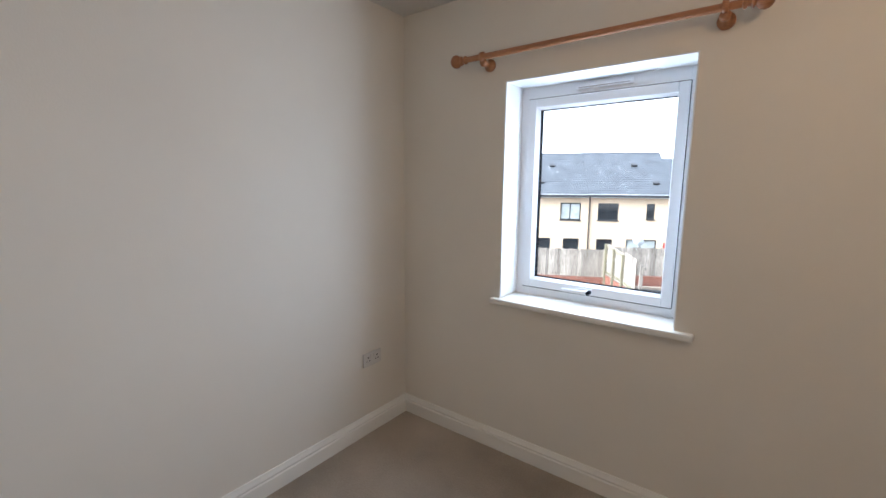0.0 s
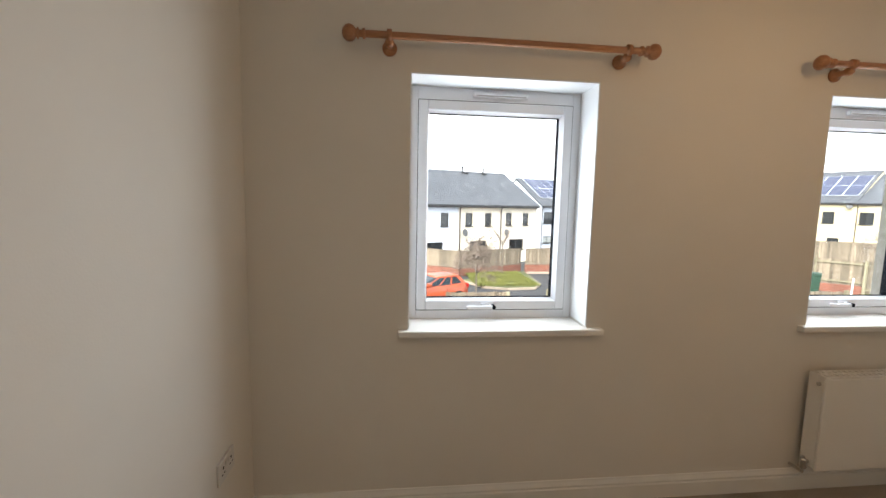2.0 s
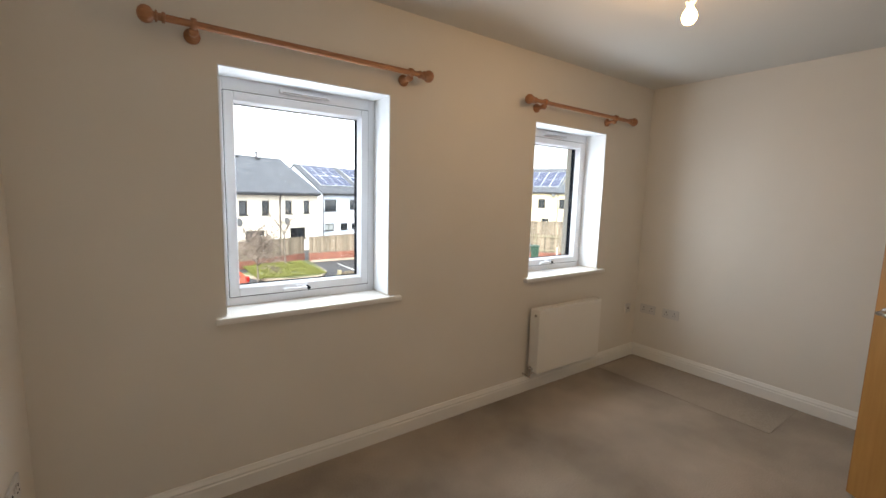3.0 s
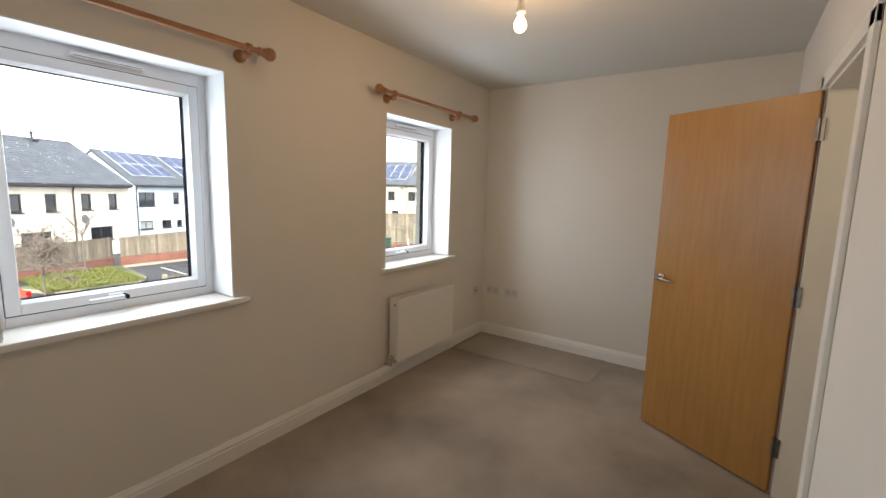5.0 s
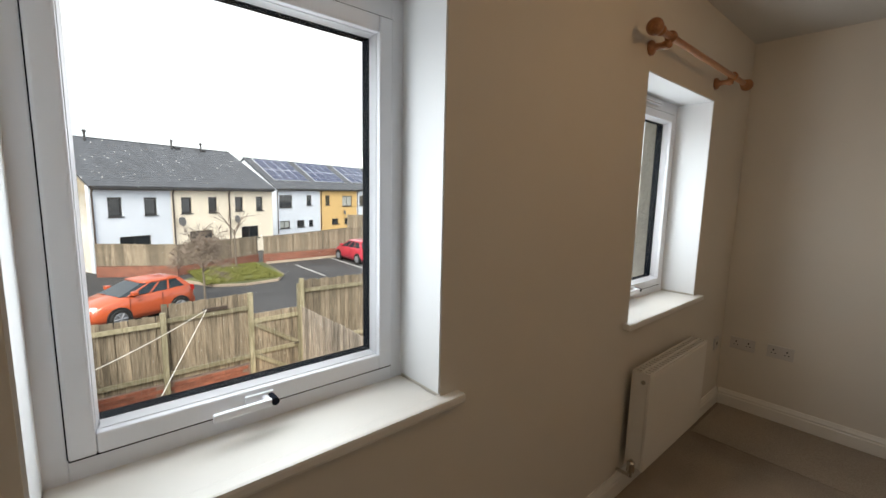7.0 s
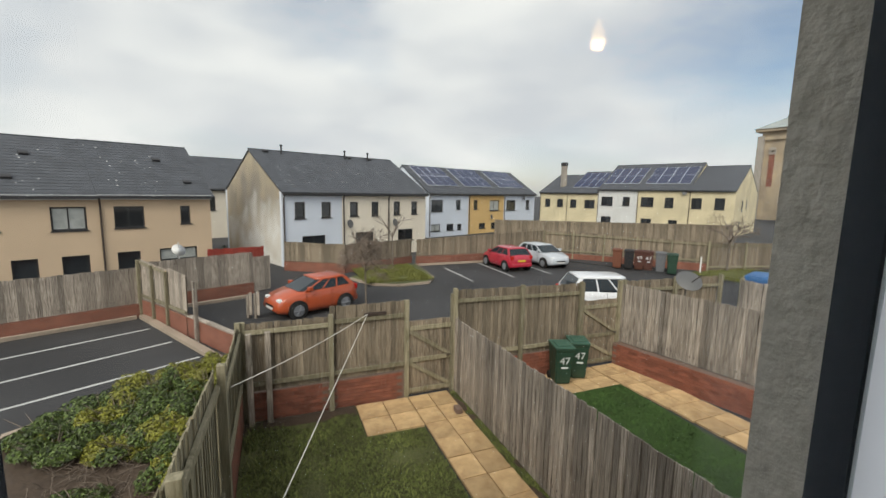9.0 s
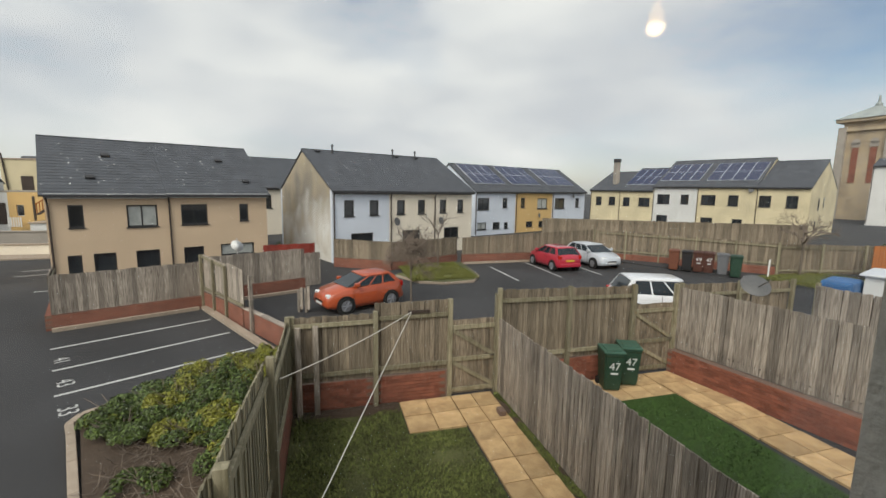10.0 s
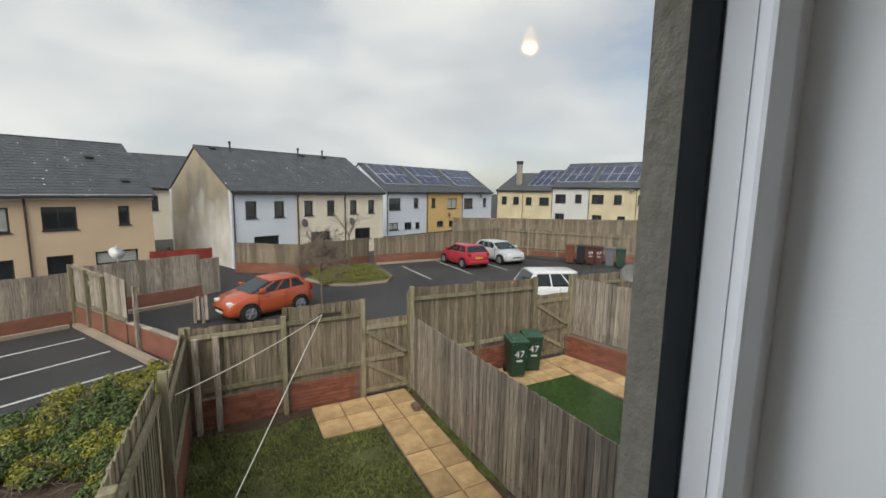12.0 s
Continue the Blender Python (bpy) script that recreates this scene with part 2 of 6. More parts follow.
def blot(m, centre, radius, col, amount):
    """Lays one ragged stain or whitewashed patch of its own shape over a material's colour."""
    n, l = m.node_tree.nodes, m.node_tree.links
    b = n["Principled BSDF"]
    co = n.new("ShaderNodeTexCoord")
    no = n.new("ShaderNodeTexNoise")
    no.inputs["Scale"].default_value, no.inputs["Detail"].default_value = 0.7, 8.0
    l.new(co.outputs["Object"], no.inputs["Vector"])
    off = n.new("ShaderNodeVectorMath")
    off.operation = "SUBTRACT"
    off.inputs[1].default_value = centre
    l.new(co.outputs["Object"], off.inputs[0])
    sq = n.new("ShaderNodeVectorMath")
    sq.operation = "DIVIDE"
    sq.inputs[1].default_value = radius
    l.new(off.outputs["Vector"], sq.inputs[0])
    ln = n.new("ShaderNodeVectorMath")
    ln.operation = "LENGTH"
    l.new(sq.outputs["Vector"], ln.inputs[0])
    ad = n.new("ShaderNodeMath")
    ad.operation = "MULTIPLY_ADD"
    ad.inputs[1].default_value = 2.2
    l.new(no.outputs["Fac"], ad.inputs[0])
    l.new(ln.outputs["Value"], ad.inputs[2])
    mr = n.new("ShaderNodeMapRange")
    mr.inputs["From Min"].default_value, mr.inputs["From Max"].default_value = 2.35, 1.35
    mr.inputs["To Max"].default_value = amount
    l.new(ad.outputs["Value"], mr.inputs["Value"])
    mx = n.new("ShaderNodeMix")
    mx.data_type = "RGBA"
    l.new(mr.outputs["Result"], mx.inputs[0])
    l.new(b.inputs["Base Color"].links[0].from_socket, mx.inputs[6])
    mx.inputs[7].default_value = (*col, 1)
    l.new(mx.outputs[2], b.inputs["Base Color"])


def lichen(m, size=4.2, dot=0.15, share=0.72, col=(0.62, 0.63, 0.62)):
    """Scattered pale lichen dots and bird marks on slates."""
    n, l = m.node_tree.nodes, m.node_tree.links
    b = n["Principled BSDF"]
    co = n.new("ShaderNodeTexCoord")
    vo = n.new("ShaderNodeTexVoronoi")
    vo.inputs["Scale"].default_value = size
    l.new(co.outputs["Object"], vo.inputs["Vector"])
    lt = n.new("ShaderNodeMath")
    lt.operation = "LESS_THAN"
    lt.inputs[1].default_value = dot
    l.new(vo.outputs["Distance"], lt.inputs[0])
    sp = n.new("ShaderNodeSeparateColor")
    l.new(vo.outputs["Color"], sp.inputs[0])
    gt = n.new("ShaderNodeMath")
    gt.operation = "GREATER_THAN"
    gt.inputs[1].default_value = share
    l.new(sp.outputs[0], gt.inputs[0])
    mu = n.new("ShaderNodeMath")
    mu.operation = "MULTIPLY"
    l.new(lt.outputs[0], mu.inputs[0])
    l.new(gt.outputs[0], mu.inputs[1])
    mx = n.new("ShaderNodeMix")
    mx.data_type = "RGBA"
    l.new(mu.outputs[0], mx.inputs[0])
    l.new(b.inputs["Base Color"].links[0].from_socket, mx.inputs[6])
    mx.inputs[7].default_value = (*col, 1)
    l.new(mx.outputs[2], b.inputs["Base Color"])


lichen(M_SLATE)
lichen(M_BOARDG, 8.0, 0.11, 0.55, (0.05, 0.042, 0.035))
lichen(M_BOARD, 7.0, 0.12, 0.6, (0.42, 0.37, 0.28))
M_STAIN = mat("stained_gable_render", (0.50, 0.42, 0.29), 0.95, col2=(0.40, 0.345, 0.26), scale=0.8, detail=9, bump=0.2, bscale=40, big=0.15, bigscale=0.4)
blot(M_STAIN, (0, 4.6, 3.5), (3, 4.2, 2.4), (0.17, 0.165, 0.155), 0.8)
blot(M_STAIN, (0, 3.2, 0.9), (3, 4.6, 2.5), (0.72, 0.72, 0.70), 0.95)
blot(M_PALEY, (8.0, 0, 3.4), (3.0, 1.0, 1.3), (0.36, 0.32, 0.24), 0.35)
M_FRAME = mat("dark_grey_window_frame", (0.035, 0.034, 0.036), 0.45)
M_PANE = mat("dark_window_pane", (0.022, 0.026, 0.030), 0.06, spec=0.8, vary=0.4)
M_PALE = mat("curtained_pane", (0.36, 0.38, 0.36), 0.25, col2=(0.5, 0.52, 0.5), scale=3)
M_PIPE = mat("brown_plastic_pipe", (0.05, 0.035, 0.028), 0.5)
M_SOLAR = mat("solar_cell", (0.020, 0.028, 0.075), 0.15, spec=0.8)
M_ALU = mat("aluminium_trim", (0.72, 0.74, 0.77), 0.40, 0.2)
M_RIM = mat("dull_alloy_wheel", (0.30, 0.31, 0.33), 0.4, 0.7)
M_STONE = mat("tower_stone", (0.46, 0.36, 0.235), 0.9, col2=(0.33, 0.27, 0.20), scale=0.6, detail=8, bump=0.3, bscale=10, big=0.2, bigscale=0.2)
M_STONEG = mat("grey_tower_stone", (0.30, 0.27, 0.235), 0.9, col2=(0.38, 0.34, 0.29), scale=0.8, bump=0.3, bscale=10)
M_LEAD = mat("lead_roof", (0.32, 0.35, 0.34), 0.7, big=0.2)
M_TYRE = mat("tyre_rubber", (0.012, 0.012, 0.012), 0.8)
M_CARGLASS = mat("tinted_car_glass", (0.02, 0.028, 0.034), 0.06, spec=0.4)
M_LAMPW = mat("headlamp_lens", (0.75, 0.76, 0.76), 0.12)
M_LAMPR = mat("tail_lamp_lens", (0.45, 0.015, 0.01), 0.15)
M_PLATEY = mat("yellow_number_plate", (0.65, 0.45, 0.04), 0.5)
M_PLATEW = mat("white_number_plate", (0.7, 0.7, 0.68), 0.5)
M_BINGREEN = mat("green_bin_plastic", (0.022, 0.058, 0.036), 0.5, big=0.12, bigscale=4)
M_BINLID = mat("faded_green_bin_lid", (0.05, 0.12, 0.085), 0.5, big=0.15, bigscale=5)
M_BINBLACK = mat("black_bin_plastic", (0.02, 0.02, 0.022), 0.5)
M_BINBROWN = mat("brown_bin_plastic", (0.085, 0.032, 0.022), 0.55)
M_BINRED = mat("red_brown_bin_plastic", (0.17, 0.062, 0.035), 0.55)
M_BINGREY = mat("grey_bin_plastic", (0.15, 0.155, 0.165), 0.55)
M_STICKER = mat("white_numerals", (0.72, 0.73, 0.72), 0.6)
M_ROPE = mat("white_washing_line", (0.72, 0.70, 0.64), 0.7)
M_DISH = mat("grey_dish", (0.11, 0.11, 0.11), 0.5)
M_WDISH = mat("white_dish", (0.72, 0.72, 0.70), 0.4)
M_TARP = mat("blue_tarpaulin", (0.03, 0.12, 0.30), 0.5, big=0.25, bigscale=3, bump=0.3, bscale=9)
M_ORANGE = mat("orange_fence_stain", (0.42, 0.15, 0.045), 0.85, col2=(0.33, 0.11, 0.03), scale=5, stretch=(8, 8, 1))
M_REDFENCE = mat("red_fence_stain", (0.30, 0.045, 0.03), 0.85, vary=0.2)
def car_paint(name, c):
    m = mat(name, c, 0.32)
    m.node_tree.nodes["Principled BSDF"].inputs["Coat Weight"].default_value = 0.8
    m.node_tree.nodes["Principled BSDF"].inputs["Coat Roughness"].default_value = 0.06
    return m
M_CARO, M_CARR = car_paint("orange_car_paint", (0.44, 0.080, 0.026)), car_paint("red_car_paint", (0.44, 0.022, 0.045))
M_CARS, M_CARW = car_paint("silver_car_paint", (0.50, 0.53, 0.57)), car_paint("white_car_paint", (0.74, 0.75, 0.77))

# ---- mesh helpers ----
def link(name, bm, material, smooth=False):
    me = bpy.data.meshes.new(name)
    bm.normal_update()
    bm.to_mesh(me)
    bm.free()
    me.materials.append(material)
    if smooth:
        for p in me.polygons:
            p.use_smooth = True
    return new(name, me)


def part(name, bm, material, parent, label="", smooth=False):
    ob = link(name, bm, material, smooth)
    ob.parent = parent
    if label:
        ob["label"] = label
    return ob


def thing(name, m, label, category, group="", kind=""):
    ob = new(name)
    ob.empty_display_size = 0.1
    ob.matrix_world = m
    return tagged(ob, label, category, group, kind)


def box(bm, x0, x1, y0, y1, z0, z1, bevel=0.0, m=None):
    vs = [bm.verts.new((x, y, z)) for z in (z0, z1) for y in (y0, y1) for x in (x0, x1)]
    fs = [bm.faces.new([vs[i] for i in q]) for q in ((0, 2, 3, 1), (4, 5, 7, 6), (0, 1, 5, 4), (2, 6, 7, 3), (0, 4, 6, 2), (1, 3, 7, 5))]
    if m:
        for v in vs:
            v.co = m @ v.co
    if bevel:
        es = list({e for f in fs for e in f.edges})
        bmesh.ops.bevel(bm, geom=es, offset=bevel, segments=2, affect="EDGES", profile=0.6)
    return bm


def boxes(*dims, bevel=0.0):
    bm = bmesh.new()
    for d in dims:
        box(bm, *d, bevel=bevel)
    return bm


def tube(bm, p0, p1, r0, r1=None, seg=12):
    p0, p1 = Vector(p0), Vector(p1)
    r1 = r0 if r1 is None else r1
    q = (p1 - p0).to_track_quat("Z", "Y").to_matrix()
    a, b = [], []
    for i in range(seg):
        c = q @ Vector((math.cos(2 * math.pi * i / seg), math.sin(2 * math.pi * i / seg), 0))
        a.append(bm.verts.new(p0 + c * r0))
        b.append(bm.verts.new(p1 + c * r1))
    for i in range(seg):
        j = (i + 1) % seg
        bm.faces.new((a[i], a[j], b[j], b[i]))
    bm.faces.new(a[::-1])
    bm.faces.new(b)
    return bm


def lathe(bm, prof, m, seg=20):
    rings = []
    for r, z in prof:
        rings.append([bm.verts.new(m @ Vector((r * math.cos(2 * math.pi * i / seg), r * math.sin(2 * math.pi * i / seg), z))) for i in range(seg)])
    for a, b in zip(rings, rings[1:]):
        for i in range(seg):
            j = (i + 1) % seg
            bm.faces.new((a[i], a[j], b[j], b[i]))
    bm.faces.new(rings[0][::-1])
    bm.faces.new(rings[-1])
    return bm


def pierced(bm, x0, x1, z0, z1, y0, y1, holes):
    """A wall slab along x with rectangular holes (x0, x1, z0, z1) that go right through it."""
    xs = sorted({x0, x1, *[h[0] for h in holes], *[h[1] for h in holes]})
    for a, b in zip(xs, xs[1:]):
        cuts = sorted((h[2], h[3]) for h in holes if h[0] <= a + 1e-6 and h[1] >= b - 1e-6)
        z = z0
        for c, d in cuts:
            if c > z + 1e-6:
                box(bm, a, b, y0, y1, z, c)
            z = d
        if z1 > z + 1e-6:
            box(bm, a, b, y0, y1, z, z1)
    return bm


def prism(bm, poly, y0, y1):
    """A polygon in x, z pushed along y."""
    a = [bm.verts.new((x, y0, z)) for x, z in poly]
    b = [bm.verts.new((x, y1, z)) for x, z in poly]
    k = len(poly)
    bm.faces.new(a)
    bm.faces.new(b[::-1])
    for i in range(k):
        j = (i + 1) % k
        bm.faces.new((a[j], a[i], b[i], b[j]))
    bmesh.ops.recalc_face_normals(bm, faces=bm.faces[:])
    return bm


def structure(name, bm, material, label):
    return tagged(link(name, bm, material), label, name.split("_")[0], kind="structure")

# ---- the room ----
XL, XR, YB, YW, HC = -1.742, 2.575, 0.95, 3.40, 2.53
W1, W2 = (-1.034, -0.163), (1.026, 1.897)
ZS, ZT = 0.895, 2.065
holes = [(W1[0], W1[1], ZS - 0.02, ZT), (W2[0], W2[1], ZS - 0.02, ZT)]
structure("wall_north", pierced(bmesh.new(), XL - 0.12, XR + 0.12, -0.02, HC + 0.02, YW, 3.60, holes), M_WALL, "cream painted plaster wall with two window openings")
structure("wall_west", boxes((XL - 0.12, XL, -1.2, YW, -0.02, HC + 0.02)), M_WALL, "cream painted plaster side wall, plain")
structure("wall_east", boxes((XR, XR + 0.12, -1.2, YW, -0.02, HC + 0.02)), M_WALL, "cream painted plaster end wall")
DX0, DX1, DZ = 0.47, 1.27, 2.03
structure("wall_south", pierced(bmesh.new(), XL, XR, -0.02, HC + 0.02, YB - 0.12, YB, [(DX0, DX1, -0.02, DZ)]), M_WALL, "cream painted wall with the doorway")
structure("wall_hall", boxes((XL, XR, -1.2, -1.08, -0.02, HC + 0.02)), M_WALL, "cream painted landing wall beyond the door")
structure("wall_hall_side", boxes((1.75, 1.87, -1.08, YB - 0.12, -0.02, HC + 0.02)), M_WALL, "cream painted landing side wall")
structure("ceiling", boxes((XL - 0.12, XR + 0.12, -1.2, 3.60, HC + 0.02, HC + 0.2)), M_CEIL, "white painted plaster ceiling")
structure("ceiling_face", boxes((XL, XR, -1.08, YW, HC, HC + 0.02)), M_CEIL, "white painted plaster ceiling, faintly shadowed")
structure("floor", boxes((XL - 0.12, XR + 0.12, -1.2, 3.60, -0.25, -0.022)), M_SOIL_GAP, "timber floor below the carpet")
carpet = structure("floor_carpet", boxes((XL, XR, -1.08, YW, -0.022, 0.0)), M_CARPET, "worn beige fitted carpet with darker patches")
structure("floor_carpet_patch", boxes((1.98, XR - 0.02, 2.07, 3.36, 0.0, 0.004)), M_CARPET2, "paler carpet piece with a straight seam")


def skirting(name, length, m):
    bm = bmesh.new()
    prism(bm, [(0, 0), (-0.018, 0), (-0.018, 0.075), (-0.014, 0.082), (-0.016, 0.092), (-0.010, 0.106), (-0.006, 0.118), (0, 0.118)], 0, length)
    ob = structure(name, bm, M_TRIM, "white gloss moulded skirting board")
    ob.matrix_world = m
    return ob


def at_wall(x, y, rz):
    return pose(x, y, 0, 0, 0, rz)


skirting("baseboard_north", XR - XL, at_wall(XR, YW, 90))
skirting("baseboard_east", YW - YB - 0.018, at_wall(XR, YB, 0))
skirting("baseboard_west", YW - YB - 0.018, at_wall(XL, YW - 0.018, 180))
skirting("baseboard_south", XR - 0.018 - DX1 - 0.07, at_wall(DX1 + 0.07, YB, -90))
skirting("baseboard_south", DX0 - 0.07 - XL - 0.018, at_wall(XL + 0.018, YB, -90))
skirting("baseboard_hall", 1.75 - XL, at_wall(XL, -1.08, -90))
skirting("baseboard_hall_side", 1.9, at_wall(1.75, -1.08, 0))
bm = boxes((DX0 - 0.0, DX0 + 0.03, YB - 0.125, YB + 0.0, 0, DZ - 0.03), (DX1 - 0.03, DX1, YB - 0.125, YB + 0.0, 0, DZ - 0.03), (DX0, DX1, YB - 0.125, YB + 0.0, DZ - 0.03, DZ))
structure("trim_door_lining", bm, M_TRIM, "white gloss door lining")
bm = bmesh.new()
for y0, y1 in ((YB, YB + 0.018), (YB - 0.138, YB - 0.12)):
    box(bm, DX0 - 0.055, DX0 + 0.015, y0, y1, 0, DZ + 0.04, 0.004)
    box(bm, DX1 - 0.0, DX1 + 0.065, y0, y1, 0, DZ + 0.04, 0.004)
    box(bm, DX0 - 0.055, DX1 + 0.065, y0, y1, DZ - 0.015, DZ + 0.055, 0.004)
structure("trim_architrave", bm, M_TRIM, "white gloss architrave round the doorway")


def window(name, x0, x1):
    """A tilt-and-turn unit with one sash, handle and trickle vent; local origin at the opening's lower corner on the wall face."""
    w, h = x1 - x0, ZT - ZS
    root = thing(name, pose(x0, YW, ZS), "white plastic-framed casement window, shut, looking on the car park", "window", "bedroom windows", "structure")
    fw, yf, yb = 0.045, 0.196, 0.255
    bm = boxes((0, fw, yf, yb, 0, h), (w - fw, w, yf, yb, 0, h), (fw, w - fw, yf, yb, h - fw - 0.022, h), (fw, w - fw, yf, yb, 0, fw + 0.012), bevel=0.003)
    part("window_frame", bm, M_UPVC, root)
    a, b, c, d = fw + 0.002, w - fw - 0.002, fw + 0.014, h - fw - 0.024
    sw, ys, yt = 0.046, 0.186, 0.240
    bm = boxes((a, a + sw, ys, yt, c, d), (b - sw, b, ys, yt, c, d), (a + sw, b - sw, ys, yt, d - sw, d), (a + sw, b - sw, ys, yt, c, c + sw), bevel=0.006)
    part("sash", bm, M_UPVC, root)
    g = 0.007
    ai, bi, ci, di = a + sw, b - sw, c + sw, d - sw
    bm = boxes((a - 0.003, a, 0.197, 0.203, c, d), (b, b + 0.003, 0.194, 0.2, c, d), (a, b, 0.194, 0.2, d, d + 0.003), (a, b, 0.190, 0.198, c - 0.003, c))
    box(bm, ai - 0.004, ai + g, 0.238, 0.272, ci, di), box(bm, bi - g, bi + 0.004, 0.238, 0.272, ci, di)
    box(bm, ai, bi, 0.238, 0.272, di - g, di), box(bm, ai, bi, 0.238, 0.272, ci, ci + g)
    part("gasket", bm, M_GASKET, root, "black rubber glazing gasket")
    for bx0, bx1, bz0, bz1, sx, sz in ((ai, ai + 0.008, ci, di, 1, 0), (bi - 0.008, bi, ci, di, -1, 0), (ai + 0.008, bi - 0.008, di - 0.008, di, 0, -1), (ai + 0.008, bi - 0.008, ci, ci + 0.008, 0, 1)):
        bm = boxes((bx0, bx1, 0.204, 0.231, bz0, bz1))
        for v in bm.verts:      # the bead slopes from the sash towards the glass
            if v.co.y < 0.21:
                v.co.x -= 0.006 * sx if (v.co.x - (bx0 + bx1) / 2) * sx > 0 else 0
                v.co.z -= 0.006 * sz if (v.co.z - (bz0 + bz1) / 2) * sz > 0 else 0
        part("glazing_bead", bm, M_UPVC, root)
    pane = part("pane", boxes((ai, bi, 0.232, 0.236, ci, di)), M_GLASS, root)
    pane.visible_shadow = False
    cx = w / 2 - 0.02
    bm = bmesh.new()
    box(bm, cx - 0.035, cx + 0.035, ys - 0.012, ys, c + 0.008, c + 0.036, 0.004)
    tube(bm, (cx + 0.012, ys - 0.012, c + 0.022), (cx + 0.012, ys - 0.034, c + 0.022), 0.009)
    hd = part("handle", bm, M_UPVC, root, "white window handle with a black lock button")
    bm = bmesh.new()
    box(bm, cx - 0.115, cx + 0.022, ys - 0.046, ys - 0.030, c + 0.010, c + 0.030, 0.006)
    part("lever", bm, M_UPVC, hd)
    part("lock_button", tube(bmesh.new(), (cx + 0.026, ys - 0.012, c + 0.022), (cx + 0.026, ys - 0.048, c + 0.022), 0.010), M_GASKET, hd)
    vx = w * 0.36
    bm = boxes((vx, vx + 0.27, 0.172, 0.197, h - 0.048, h - 0.026), bevel=0.004)
    vent = part("trickle_vent", bm, M_UPVC, root)
    part("vent_slot", boxes((vx + 0.012, vx + 0.258, 0.170, 0.173, h - 0.044, h - 0.041)), M_STEEL, vent)
    rv = 0.006
    bm = boxes((-0.0, rv, 0.002, yf, 0.022, h - rv), (w - rv, w, 0.002, yf, 0.022, h - rv), (0, w, 0.002, yf, h - rv, h))
    part("reveal", bm, M_REVEAL, root, "white painted plaster reveal")
    bm = bmesh.new()
    box(bm, rv, w - rv, -0.002, yf, -0.018, 0.012)
    box(bm, -0.045, w + 0.075, -0.036, 0.014, -0.0185, 0.0135, 0.009)
    part("window_sill", bm, M_TRIM, root, "white painted window board with a rounded nose")
    part("outer_sill", boxes((-0.02, w + 0.02, yb, yb + 0.16, -0.03, 0.012), bevel=0.005), M_UPVC, root)
    return root


window("window_1", *W1)
window("window_2", *W2)
outer = [(W1[0] + 0.03, W1[1] - 0.03, ZS, ZT - 0.04), (W2[0] + 0.03, W2[1] - 0.03, ZS, ZT - 0.04)]
structure("wall_outer", pierced(bmesh.new(), XL - 0.7, XR + 0.7, G, HC + 0.2, 3.66, 3.775, outer), M_ROUGH, "grey roughcast rendered outer wall leaf")
structure("wall_lower", boxes((XL - 0.7, XR + 0.12, -1.2, 3.66, G, -0.25)), M_ROUGH, "roughcast ground storey below the room")
bm = boxes((XL - 0.12, XR + 0.12, -1.4, 3.9, HC + 0.2, HC + 0.26))
structure("roof_deck", bm, M_SLATE, "plain roof deck over the room")


def curtain_pole(x0, x1, b0, b1, z=2.18, y=3.315):
    root = thing("curtain_pole", pose(x0, y, z), "varnished wooden curtain pole with turned ball finials", "curtain pole", "curtain poles")
    n = x1 - x0
    part("pole", tube(bmesh.new(), (0.05, 0, 0), (n - 0.05, 0, 0), 0.0145, seg=16), M_POLE, root, smooth=False)
    prof = [(0.013, -0.03), (0.021, -0.026), (0.021, -0.018), (0.013, -0.013), (0.013, -0.004), (0.022, 0.0), (0.024, 0.004), (0.015, 0.009), (0.022, 0.014),
            (0.031, 0.024), (0.034, 0.037), (0.031, 0.050), (0.021, 0.061), (0.008, 0.066)]
    part("finial", lathe(bmesh.new(), prof, pose(0.05, 0, 0, 0, -90, 0)), M_POLE, root, smooth=True)
    part("finial", lathe(bmesh.new(), prof, pose(n - 0.05, 0, 0, 0, 90, 0)), M_POLE, root, smooth=True)
    for b in (b0 - x0, b1 - x0):
        bm = bmesh.new()
        lathe(bm, [(0.032, 0), (0.032, 0.010), (0.026, 0.016), (0.015, 0.022), (0.013, 0.05), (0.018, 0.062), (0.020, 0.075), (0.014, 0.088)], pose(b, YW - y, -0.026, 90, 0, 0))
        tube(bm, (b - 0.010, 0, 0), (b + 0.010, 0, 0), 0.024, seg=18)
        part("bracket", bm, M_POLE, root, smooth=True)
    return root


curtain_pole(-1.30, 0.045, -1.125, -0.085)
curtain_pole(0.845, 2.16, 1.02, 1.88)


